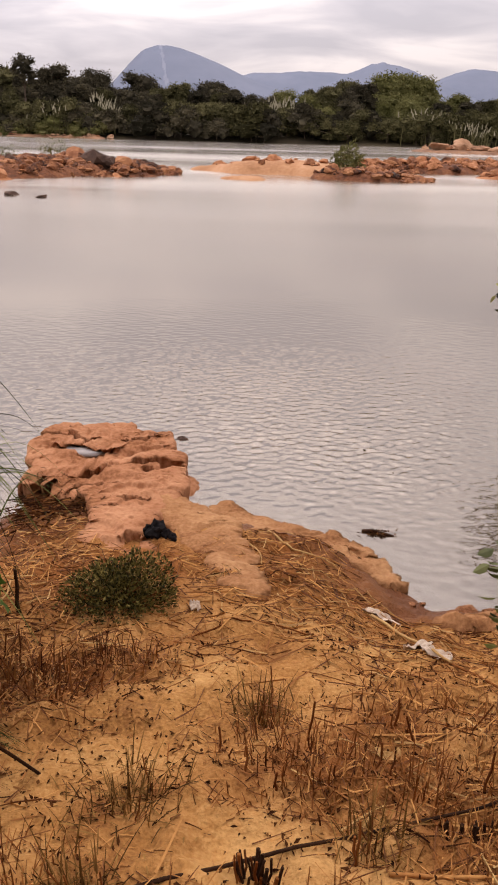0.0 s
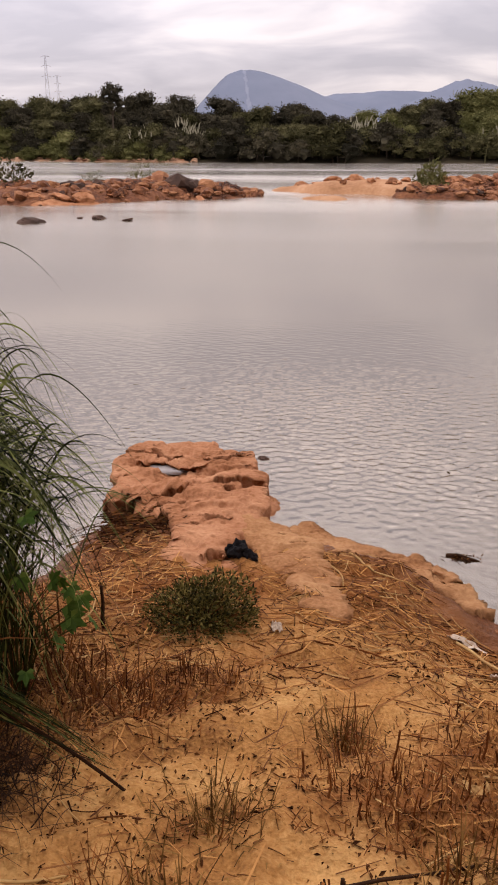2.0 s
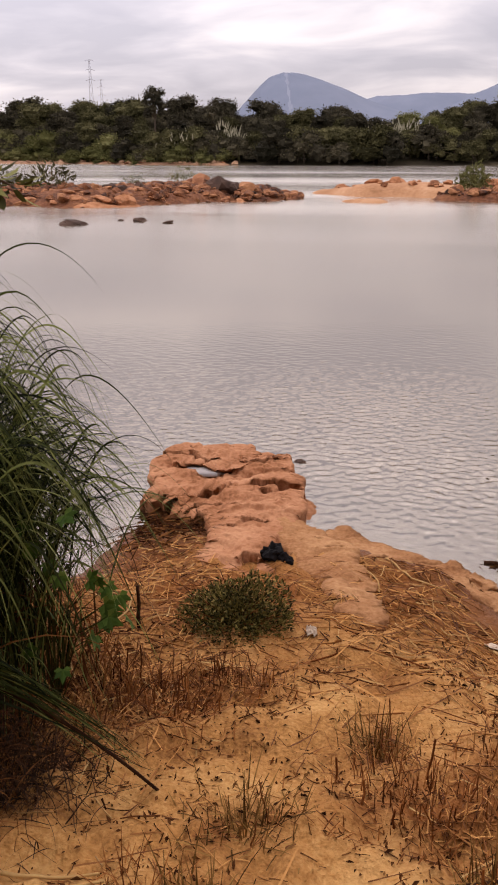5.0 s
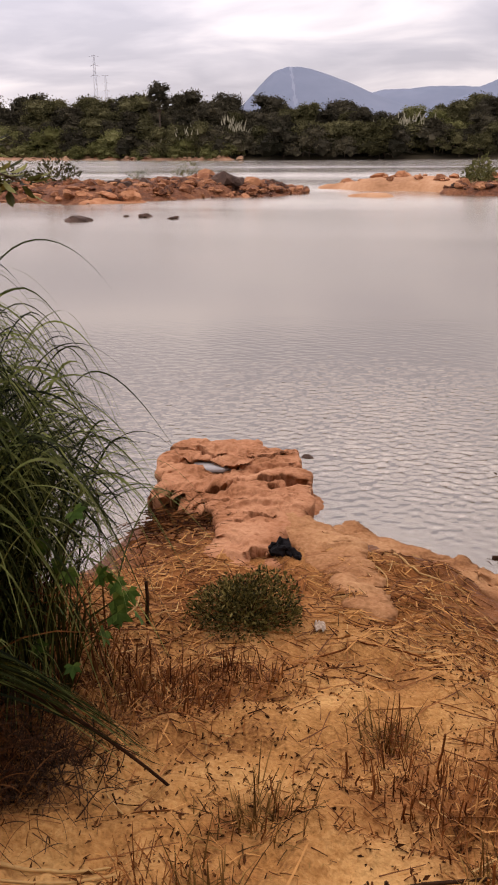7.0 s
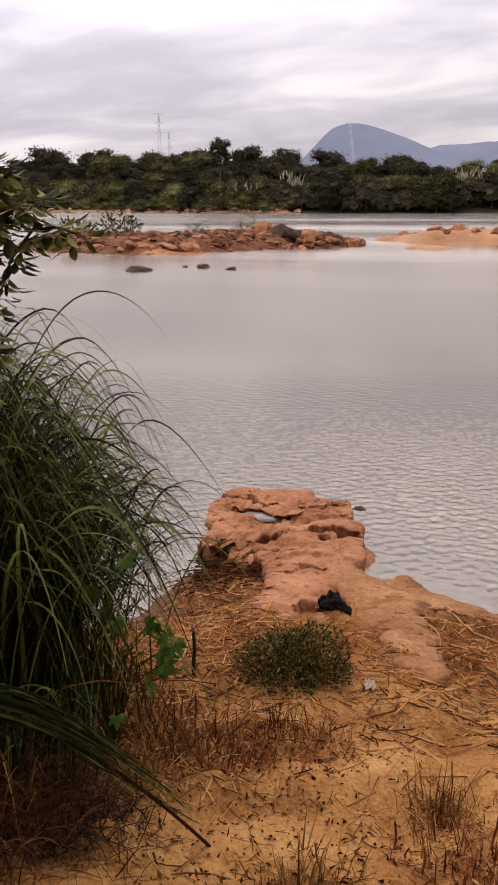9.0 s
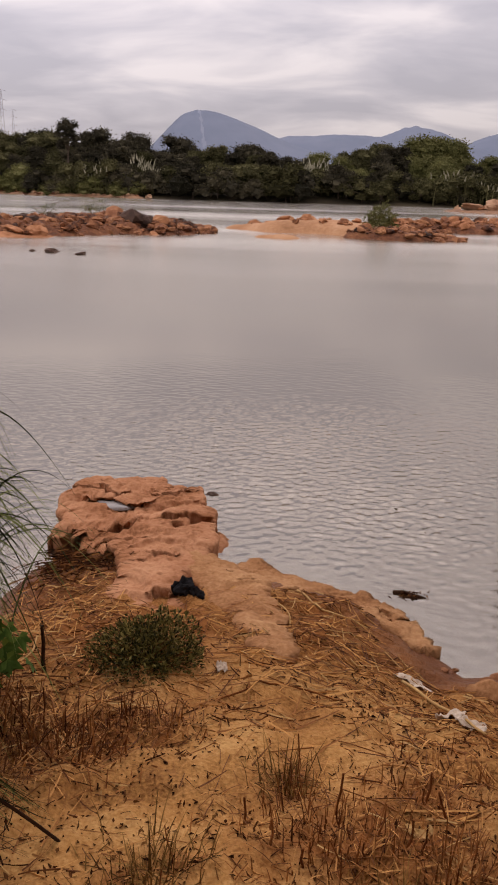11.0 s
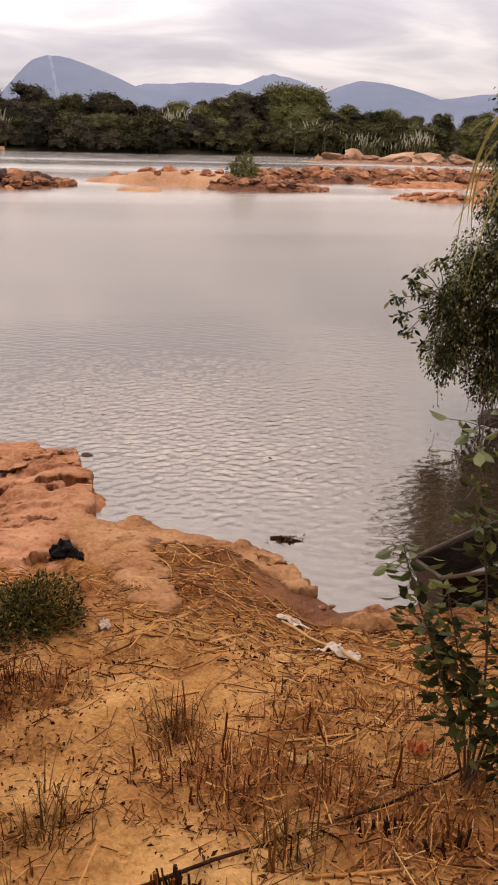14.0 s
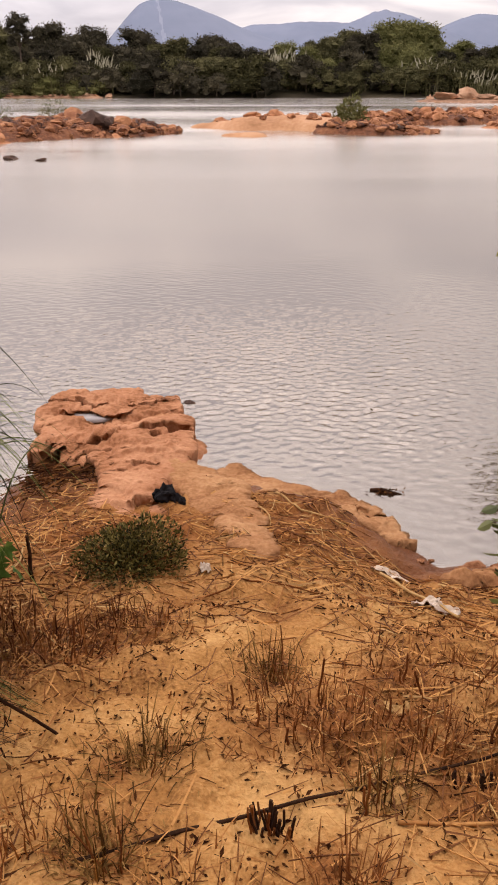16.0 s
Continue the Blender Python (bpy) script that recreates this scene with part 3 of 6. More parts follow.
for row, (gap, back, share) in enumerate(((3.8, 6, 0.66), (3.6, 12, 0.89), (3.9, 20, 1.0))):
    x = -88.0 + row * 2
    while x < 78:
        px = x + woods.uniform(-1.4, 1.4)
        py = float(far_edge(np.array(px))) + back + woods.uniform(-2, 2)
        az = math.degrees(math.atan2(px, py))
        tall = crown_line(px, py) * share * woods.uniform(0.76, 1.07)
        if 8.0 < az < 12.0:
            proto = BIG[4]
        elif -1.8 < az < 0.6:
            proto = BIG[1]
        elif az > 1:
            proto = woods.choice([BIG[2], BIG[3], BIG[4], BIG[4], BIG[0]])
        else:
            proto = woods.choice([BIG[0], BIG[1], BIG[2], BIG[0], BIG[3]])
        ground_z = ground_at(px, py)
        plant(proto, px, py, (tall - ground_z) / 10.0, sx=woods.uniform(0.95, 1.45))
        x += gap * woods.uniform(0.8, 1.2)
x = -88.0
while x < 76:
    px = x + woods.uniform(-0.8, 0.8)
    py = float(far_edge(np.array(px))) + woods.uniform(0.0, 4.0)
    az = math.degrees(math.atan2(px, py))
    proto = woods.choice([LOW[0], LOW[1], LOW[1]] if az > -10 else [LOW[2], LOW[1], LOW[2], LOW[0]])
    if az > 13:
        proto = woods.choice([LOW[2], LOW[1]])
    plant(proto, px, py, woods.uniform(0.7, 1.35), sx=1.2)
    x += woods.uniform(1.1, 1.9)
x = -84.0
while x < -24:
    px = x + woods.uniform(-0.8, 0.8)
    plant(LOW[2], px, float(far_edge(np.array(px))) + woods.uniform(-1.2, 0.6), woods.uniform(0.45, 0.8), sx=1.5)
    x += woods.uniform(1.4, 2.6)
for az, n in ((-13.2, 3), (-9.5, 2), (1.5, 2), (2.6, 2), (11.2, 4), (14.5, 2), (18.0, 2)):
    for k in range(n):
        r = 126.5 + woods.uniform(0, 4)
        a = radians(az + (k - n / 2) * 0.75)
        plant(CANE, r * math.sin(a), r * math.cos(a) + 1.0, woods.uniform(0.8, 1.2))
# one slender tree stands above the rest
plant(SLIM, 138 * math.sin(radians(-14.95)), 138 * math.cos(radians(-14.95)), 1.05)
# unseen copies of far bank trees, added behind to darken what faces the view
for k in range(26):
    px = -26 + 2.1 * k + woods.uniform(-0.7, 0.7)
    plant(BIG[(0, 1, 2, 3)[k % 4]], px, (-9.5, -12.5)[k % 2] + woods.uniform(-1, 1), woods.uniform(0.72, 1.0), sx=1.15)
for proto, m in PROTO.items():
    proto.matrix_basis = m


def pylon(az, dist, height, label):
    ob = base("pylon", dist * math.sin(radians(az)), dist * math.cos(radians(az)), 2, -az)
    w = height * 0.04
    legs = []
    for sx, sy in ((-1, -1), (1, -1), (1, 1), (-1, 1)):
        pc = Pieces()
        a, b = np.array([sx * w, sy * w, 0]), np.array([sx * w * 0.16, sy * w * 0.16, height * 0.98])
        pc.tube([a, (a + b) / 2, b], 0.11, 0.08, 4)
        pc.make("leg", STEEL, ob)
        legs.append((a, b))
    for i in range(9):
        t0, t1 = i / 9, (i + 1) / 9
        for k in range(4):
            pc = Pieces()
            (a, b), (c, d) = legs[k], legs[(k + 1) % 4]
            pc.tube([a + (b - a) * t0, c + (d - c) * t1], 0.05, 0.05, 3)
            pc.make("brace", STEEL, ob)
    for h in (0.76, 0.87, 0.97):
        pc = Pieces()
        pc.tube([(-height * 0.055, 0, height * h), (0, 0, height * (h + 0.015)), (height * 0.055, 0, height * h)], 0.10, 0.10, 4)
        pc.make("crossarm", STEEL, ob)
    return tagged(ob, label, "pylon", group="power line")


pylon(-18.95, 420, 40, "tall grey steel lattice pylon beyond the woods")
pylon(-18.3, 560, 42, "grey steel lattice pylon, the farther one, beyond the woods")


# ---- rock bars in the river ----
def rock_mesh(name, seed, flat=0.6, cuts=12, level=2):
    rng = np.random.default_rng(seed)
    bm = bmesh.new()
    bmesh.ops.create_icosphere(bm, subdivisions=level, radius=0.5)
    planes = [(Vector(unit(rng.normal(size=3))), 0.26 + 0.16 * rng.random()) for _ in range(cuts)]
    off = Vector(rng.random(3) * 40)
    sx = 0.8 + 0.5 * rng.random()
    for v in bm.verts:
        c = v.co.copy()
        for n, d in planes:
            over = c.dot(n) - d
            if over > 0:
                c -= n * over * 0.92
        c *= 1 + 0.35 * noise.noise(c * 3.6 + off) + 0.22 * noise.noise(c * 9 + off)
        v.co = (c.x * sx, c.y, c.z * flat)
    me = bpy.data.meshes.new(name)
    bm.to_mesh(me)
    bm.free()
    return me


ROCKS = {}
for key, mat_ in (("red", RED_ROCK), ("dark", DARK_ROCK), ("pale", PALE_ROCK), ("orange", ROCK)):
    ROCKS[key] = []
    for i in range(6):
        me = rock_mesh("rock", 100 + i, 0.55 + 0.08 * (i % 3), level=3 if key == "pale" else 2)
        me.materials.append(mat_)
        ROCKS[key].append(me)
pick = random.Random(17)


def rock(parent, kind, x, y, z, size, tall=1.0, name="rock"):
    ob = new(name, pick.choice(ROCKS[kind]))
    m = pose(x, y, z, pick.uniform(-14, 14), pick.uniform(-14, 14), pick.uniform(0, 360)) @ Matrix.Diagonal((size, size * pick.uniform(0.75, 1.1), size * tall, 1))
    if parent is None:
        ob.matrix_basis = m
    else:
        ob.parent = parent
        ob.matrix_basis = parent.matrix_basis.inverted() @ m
    return ob


def bar_height(x, y, spine):
    """Height of a low bar along a spine of (x, y, half width, top)."""
    best = np.full(np.shape(x), -1.0)
    wx, wy = x + 1.1 * fbm(x * 0.5, y * 0.5, 1, 4), y + 1.4 * fbm(x * 0.5 + 9, y * 0.5, 2, 4)
    for (x0, y0, w0, h0), (x1, y1, w1, h1) in zip(spine, spine[1:]):
        dx, dy = x1 - x0, y1 - y0
        t = np.clip(((wx - x0) * dx + (wy - y0) * dy) / (dx * dx + dy * dy), 0, 1)
        d = np.hypot(wx - x0 - t * dx, wy - y0 - t * dy) / (w0 + t * (w1 - w0))
        h = h0 + t * (h1 - h0)
        best = np.maximum(best, np.where(d < 1, h * np.clip(1 - d**2, 0, 1) ** 0.6, -0.5 * (d - 1)))
    return best


def bar(name, spine, label, mat, stones, dirt=0.05, step=0.16):
    """A bar of sand or rubble just above the water; stones: (kind, how many, smallest, largest, reach)."""
    xs = [p[0] for p in spine]
    ys = [p[1] for p in spine]
    w = max(p[2] for p in spine) + 1.2
    cx, cy = sum(xs) / len(xs), sum(ys) / len(ys)
    gx, gy = np.arange(min(xs) - w, max(xs) + w, step), np.arange(min(ys) - w, max(ys) + w, step * 1.4)
    X, Y = np.meshgrid(gx, gy, indexing="ij")
    H = bar_height(X, Y, spine)
    Z = H + dirt * 2.2 * fbm(X * 1.3, Y * 1.3, 3, 5) * np.clip(H * 8, 0, 1)
    cell = (np.maximum.reduce([H[:-1, :-1], H[1:, :-1], H[:-1, 1:], H[1:, 1:]]) > -0.2)
    v, f, _ = compact(np.stack([X.ravel() - cx, Y.ravel() - cy, Z.ravel()], 1), grid_faces(len(gx), len(gy), cell))
    ob = base(name, cx, cy, 0)
    link("sand_bed" if mat is BAR_SAND else "rock_bed", v, f.tolist(), mat, ob)
    for kind, many, small, large, reach in stones:
        for _ in range(many):
            k = pick.randrange(len(spine) - 1)
            t = pick.random()
            p, q = spine[k], spine[k + 1]
            wid = (p[2] + t * (q[2] - p[2])) * reach
            a = pick.uniform(0, 6.28)
            rr = wid * pick.random() ** 0.6
            x, y = p[0] + t * (q[0] - p[0]) + rr * math.cos(a), p[1] + t * (q[1] - p[1]) + rr * math.sin(a)
            z = max(float(bar_height(np.array([x]), np.array([y]), spine)[0]), -0.05)
            s = small + (large - small) * pick.random() ** 2.2
            rock(ob, kind, x, y, z + s * 0.05, s, pick.uniform(0.7, 1.15))
    return tagged(ob, label)


b1 = bar("rock_bar", [(-16.5, 36.0, 2.6, 0.52), (-12.5, 34.8, 3.0, 0.58), (-9.0, 38.5, 2.6, 0.62), (-6.3, 39.0, 2.4, 0.45), (-4.8, 39.8, 1.1, 0.14)],
         "low river bar of broken reddish-brown rocks", BED_ROCK, [("red", 1100, 0.14, 0.80, 1.12), ("dark", 110, 0.22, 0.8, 0.95), ("orange", 30, 0.25, 0.7, 1.15)], 0.28)
tagged(b1, category="rocks", group="river bars")
for x, y, s, k, tall in ((-8.1, 38.6, 1.5, "red", 1.2), (-7.25, 38.2, 2.0, "dark", 1.05), (-6.45, 37.9, 1.2, "dark", 1.2), (-8.8, 38.8, 1.3, "red", 1.0), (-5.9, 38.0, 1.3, "red", 0.9), (-12.0, 32.4, 1.2, "orange", 0.5), (-10.9, 32.6, 0.8, "orange", 0.5), (-12.4, 32.5, 0.7, "red", 0.9)):
    rock(b1, k, x, y, 0.50 if y > 36 else 0.28, s, tall)
b1b = bar("rock_shelf", [(-13.2, 32.9, 0.6, 0.16), (-11.6, 32.6, 0.9, 0.22), (-10.0, 32.9, 0.6, 0.14)], "low pale orange rock shelf in front of the bar", ROCK, [("orange", 9, 0.4, 1.2, 1.0), ("red", 12, 0.2, 0.6, 1.1)], 0.10)
tagged(b1b, category="rock", group="river bars")
shore_y = [float(far_edge(np.array(q))) - 1.6 for q in (-74, -60, -46, -34, -22)]
b9 = bar("far_shore", [(-74, shore_y[0], 1.2, 0.35), (-60, shore_y[1], 1.6, 0.4), (-46, shore_y[2], 1.0, 0.28), (-34, shore_y[3], 1.2, 0.3), (-22, shore_y[4], 0.8, 0.3)], "thin strip of pale rock and stones under the far woods", PALE_ROCK, [("pale", 60, 0.4, 1.6, 1.0), ("red", 40, 0.4, 1.2, 1.0)], 0.1, 0.4)
tagged(b9, category="shore", group="river bars")
b2 = bar("sand_bar", [(-2.3, 44.6, 0.9, 0.22), (0.0, 43.4, 1.7, 0.58), (2.4, 43.0, 1.9, 0.66), (4.2, 41.6, 1.7, 0.55), (6.2, 41.0, 1.0, 0.3)],
         "smooth orange sand bar with rubble at one end", BAR_SAND, [("red", 16, 0.2, 0.7, 0.8), ("orange", 18, 0.3, 1.1, 0.7)])
tagged(b2, category="sand bar", group="river bars")
b3 = bar("sand_bar", [(-1.2, 37.4, 0.5, 0.10), (-0.1, 37.1, 0.7, 0.16)], "small low spit of orange sand in the river", BAR_SAND, [])
tagged(b3, category="sand bar", group="river bars")
b4 = bar("rock_bar", [(3.6, 39.8, 1.0, 0.40), (5.2, 39.4, 1.3, 0.38), (6.8, 39.2, 0.9, 0.28), (7.8, 39.2, 0.5, 0.08)],
         "heap of broken reddish rocks with a green bush", BED_ROCK, [("red", 260, 0.16, 0.75, 1.1), ("dark", 8, 0.3, 0.8, 0.9)])
tagged(b4, category="rocks", group="river bars")
b5 = bar("rock_bar", [(6.0, 47.5, 1.0, 0.4), (9.5, 48.0, 1.7, 0.55), (13.0, 49.5, 1.6, 0.5), (16.5, 50.5, 1.8, 0.5), (24, 52, 2.0, 0.5)],
         "long low bar of rounded orange-brown rocks", BED_ROCK, [("red", 300, 0.2, 1.0, 1.1), ("orange", 130, 0.3, 1.1, 1.0)])
tagged(b5, category="rocks", group="river bars")
b6 = bar("rock_bar", [(12.0, 43.6, 0.6, 0.12), (14.5, 44.0, 1.2, 0.3), (18.0, 44.5, 1.4, 0.35), (24, 46, 1.5, 0.35)],
         "low shelf of pale orange rock in the river", ROCK, [("red", 36, 0.3, 1.2, 1.0), ("orange", 14, 0.3, 1.2, 1.0)])
tagged(b6, category="rocks", group="river bars")
b7 = bar("rock_bar", [(10.6, 34.6, 0.5, 0.10), (12.2, 33.2, 1.0, 0.22), (14.5, 33.0, 1.1, 0.25), (18, 34, 1.2, 0.25)],
         "small shelf of orange rocks near the bank", ROCK, [("orange", 30, 0.25, 0.9, 1.0), ("red", 12, 0.25, 0.7, 1.0)])
tagged(b7, category="rocks", group="river bars")
b8 = bar("rock_bar", [(20.0, 98, 2.2, 0.25), (25, 95, 2.6, 0.35), (31, 91, 2.6, 0.35), (38, 90, 2.6, 0.35)],
         "bar of large pale weathered boulders near the far bank", PALE_ROCK, [("pale", 16, 0.5, 1.3, 0.9), ("red", 12, 0.5, 1.2, 1.0)], step=0.3)
tagged(b8, category="rocks", group="river bars")
for x, y, s, tall in ((23.3, 96, 2.8, 1.45), (27.0, 93, 3.5, 0.62), (30.2, 91, 4.2, 0.72), (33.6, 90, 3.4, 0.62), (21.3, 97, 2.6, 0.6), (25.0, 94.5, 2.4, 0.6), (28.8, 92, 1.8, 0.8), (22.6, 96.6, 2.2, 0.5)):
    rock(b8, "pale", x, y, 0.55, s, tall)
for x, y, s, k in ((-9.17, 24.5, 1.0, "dark"), (-7.59, 26.1, 0.50, "dark"), (-8.25, 26.2, 0.24, "dark"), (-6.55, 25.6, 0.44, "dark")):
    tagged(rock(None, k, x, y, 0.02, s, 0.42 if s != 0.50 else 0.95, "stone"), "dark wet stone standing out of the river", "rock", group="stones in the river")
for x, s in ((-26.0, 1.6), (-24.3, 2.2), (-23.1, 1.2), (-20.8, 1.3), (-33, 1.4), (-64, 2.0), (-57, 1.6), (-50, 1.4)):
    tagged(rock(None, "pale", x, float(far_edge(np.array(x))) - 0.3, 0.25, s, 0.8, "boulder"), "pale boulder on the far shore", "rock", group="far shore boulders")


# ---- worn rock on the near shore ----
def outcrop(name, spine, label, seed, step=0.010, pits=14, warp=0.10, rim=0.05, cracks=0.0, relief=1.0, deep=0.11, wave=0.05, holes=(), humps=(), overhang=0.035, stone=None, ledge=1.0, crisp=10, flank=6.0):
    """Water-worn rock: flat-topped slabs along a spine of (x, y, half width, top), with ragged edges, scooped cups and deep hollows."""
    rng = np.random.default_rng(seed)
    xs, ys = [p[0] for p in spine], [p[1] for p in spine]
    w = max(p[2] for p in spine) + 0.25
    gx, gy = np.arange(min(xs) - w, max(xs) + w, step), np.arange(min(ys) - w, max(ys) + w, step)
    X, Y = np.meshgrid(gx, gy, indexing="ij")
    wx = X + warp * (2 * fbm(X * 2.6 + seed, Y * 2.6, 1, 3) + 0.9 * fbm(X * 11 + seed, Y * 11, 4, 3))
    wy = Y + warp * (2 * fbm(X * 2.6 + 31, Y * 2.6 + seed, 2, 3) + 0.9 * fbm(X * 11 + 9, Y * 11, 5, 3))
    H, cover = np.full(X.shape, -9.0), np.full(X.shape, 9.0)
    lip = np.zeros(X.shape)
    slab = np.zeros(X.shape, int)
    for (x0, y0, w0, h0), (x1, y1, w1, h1) in zip(spine, spine[1:]):
        dx, dy = x1 - x0, y1 - y0
        t = np.clip(((wx - x0) * dx + (wy - y0) * dy) / (dx * dx + dy * dy), 0, 1)
        d = np.hypot(wx - x0 - t * dx, wy - y0 - t * dy) / (w0 + t * (w1 - w0))
        h = h0 + t * (h1 - h0)
        H = np.maximum(H, np.where(d < 1, h - rim * d**crisp, h - rim - flank * (d - 1)))
        slab = np.where(d < cover, xs.index(x0), slab)
        cover = np.minimum(cover, d)
    soft = fbm(X * 2.4 + seed, Y * 2.4, 4, 3)
    patchy = np.clip(0.45 + 2.6 * fbm(X * 2.6 + 5, Y * 2.6 + seed, 7, 3), 0.0, 1.2)
    plate = np.tanh((vn(wx * 2.4 + seed, wy * 3.6, 5) + 0.45 * fbm(X * 9, Y * 9, 2, 3) - 0.5) * 30) + 0.5 * np.tanh((vn(wx * 5.5 + seed + 4, wy * 8.5, 3) + 0.4 * fbm(X * 17, Y * 17, 2, 3) - 0.62) * 40)
    cups = worley(wx * 2.3 + seed, wy * 3.4, 5) * 0.11 + worley(wx * 9 + 3, wy * 13 + seed, 6) * 0.022 * patchy**2
    H = H + wave * soft + relief * (0.020 * ledge * plate + (cups - 0.035) * (0.05 + 0.30 * patchy)) + 0.024 * fbm(X * 8, Y * 8, 6, 4) + 0.016 * fbm(X * 24, Y * 30, 3, 4) - 0.016 * np.clip(1 - worley(wx * 10 + seed, wy * 15, 2) / 0.05, 0, 1) * (patchy > 0.5)
    for _ in range(pits):
        k = rng.integers(len(spine) - 1)
        t = rng.random()
        p, q = spine[k], spine[k + 1]
        px, py = p[0] + t * (q[0] - p[0]) + rng.uniform(-0.75, 0.75) * p[2], p[1] + t * (q[1] - p[1]) + rng.uniform(-0.4, 0.4) * p[2]
        rx, ry = 0.025 + 0.09 * rng.random() ** 2, 0.018 + 0.035 * rng.random() ** 1.5
        a = rng.normal() * 0.5
        u, v = (wx - px) * math.cos(a) + (wy - py) * math.sin(a), -(wx - px) * math.sin(a) + (wy - py) * math.cos(a)
        d = np.hypot(u / rx, v / ry) + 0.5 * fbm(X * 16, Y * 16, 3, 2)
        H = H - deep * (0.4 + 0.8 * rng.random()) * np.clip((1.05 - d) * 5.0, 0, 1) * np.where(v > 0, 1.0, np.clip(1 + 0.9 * v / ry, 0, 1))
        lip = np.maximum(lip, 1.0 * ry * np.exp(-(((d - 1.15) / 0.22) ** 2)) * np.clip(v / ry * 2, 0, 1))
    for px, py, rx, ry, up in humps:
        d = np.hypot((wx - px) / rx, (wy - py) / ry) + 0.35 * fbm(X * 6, Y * 6, 2, 3)
        H = H + up * np.clip(1.15 - d, 0, 1) ** 0.6
    for px, py, rx, ry, down in holes:
        u, v = (wx - px) / rx, (wy - py) / ry
        d = np.hypot(u, v) + 0.7 * fbm(X * 13, Y * 13, 3, 3)
        H = H - 1.2 * down * np.clip((1.05 - d) * 7.0, 0, 1) * np.clip(1.35 + v, 0, 1) + 0.02 * np.exp(-(((d - 1.2) / 0.16) ** 2)) * (v > 0)
        lip = np.maximum(lip, 1.3 * ry * np.exp(-(((d - 1.15) / 0.22) ** 2)) * np.clip(v * 2, 0, 1))
    if cracks:
        c = np.abs(vn(wx * 3.6 + 7, wy * 3.6 + seed, 6) - 0.5)
        H = H - cracks * np.clip(1 - c / 0.03, 0, 1)
    cell = np.minimum.reduce([cover[:-1, :-1], cover[1:, :-1], cover[:-1, 1:], cover[1:, 1:]]) < 1.3
    # undercut edges: the upper rim hangs out over the foot, and the far lips of hollows lean over them
    ox, oy = np.gradient(np.clip(cover, 0, 2), step)
    ol = np.hypot(ox, oy) + 1e-6
    over = overhang * np.exp(-(((cover - 0.95) / 0.09) ** 2)) * (0.4 + 1.2 * vn(X * 7, Y * 7, 3))
    XX, YY = X + over * ox / ol, Y + over * oy / ol - lip
    cx, cy = sum(xs) / len(xs), sum(ys) / len(ys)
    ob = base(name, cx, cy, 0)
    F = grid_faces(len(gx), len(gy), cell)
    which = slab.ravel()[F[:, 0]]
    V = np.stack([XX.ravel() - cx, YY.ravel() - cy, H.ravel()], 1)
    for k in np.unique(which):
        v, f, _ = compact(V, F[which == k])
        link("slab", v, f.tolist(), stone or ROCK, ob)
    return tagged(ob, label, "rock", group="shore rocks")


outcrop("rock_tongue", [(-0.64, 3.74, 0.16, 0.215), (-0.67, 4.15, 0.21, 0.170), (-0.68, 4.60, 0.30, 0.130), (-0.88, 4.98, 0.42, 0.085), (-1.05, 5.30, 0.45, 0.070), (-0.98, 5.42, 0.36, 0.070)],
        "pitted peach-orange rock tongue reaching into the river", 3, step=0.008, pits=7, deep=0.06, wave=0.016, relief=0.6, warp=0.13, ledge=1.2, crisp=26, overhang=0.05,
        holes=[(-1.39, 5.42, 0.10, 0.042, 0.15), (-1.20, 5.45, 0.10, 0.050, 0.16), (-1.09, 5.23, 0.17, 0.13, 0.050), (-0.83, 5.54, 0.085, 0.045, 0.15), (-0.76, 5.40, 0.07, 0.042, 0.14), (-1.12, 5.08, 0.045, 0.024, 0.10),
               (-0.92, 4.78, 0.10, 0.11, 0.24), (-0.63, 4.86, 0.20, 0.085, 0.20), (-0.90, 4.57, 0.09, 0.028, 0.10), (-0.60, 3.70, 0.055, 0.05, 0.12), (-1.38, 4.90, 0.12, 0.030, 0.13), (-1.40, 4.68, 0.26, 0.20, 0.40), (-1.14, 4.44, 0.14, 0.12, 0.40), (-0.72, 4.22, 0.10, 0.022, 0.07), (-0.70, 4.00, 0.09, 0.020, 0.06)],
        humps=[(-0.66, 4.98, 0.21, 0.09, 0.075), (-1.30, 5.14, 0.16, 0.08, 0.03), (-0.95, 4.93, 0.13, 0.07, 0.05), (-1.05, 5.62, 0.18, 0.06, 0.030)])
outcrop("rock_slab", [(-0.72, 4.98, 0.20, 0.045), (-0.47, 4.80, 0.18, 0.032), (-0.38, 4.70, 0.10, 0.018)], "thin flat orange rock slab lying at the water", 21, pits=1, deep=0.03, wave=0.012, warp=0.06, rim=0.02, relief=0.3, flank=0.12, overhang=0.0)
outcrop("rock_ledge", [(-0.12, 4.38, 0.09, 0.055), (0.12, 4.20, 0.11, 0.045), (0.45, 4.03, 0.11, 0.04), (0.64, 3.88, 0.09, 0.04), (0.79, 3.62, 0.05, 0.04)],
        "low cracked orange rock ledge along the water", 8, pits=4, warp=0.06, cracks=0.035, rim=0.015, deep=0.04, relief=0.6, wave=0.02, stone=SANDY_ROCK)
outcrop("rock_ridge", [(-0.42, 4.22, 0.18, 0.130), (-0.20, 3.95, 0.15, 0.165), (-0.04, 3.50, 0.11, 0.260), (0.03, 3.06, 0.075, 0.335)],
        "smooth sandy rock ridge running up the bank", 12, pits=3, warp=0.07, rim=0.03, relief=0.55, deep=0.05, stone=SANDY_ROCK)
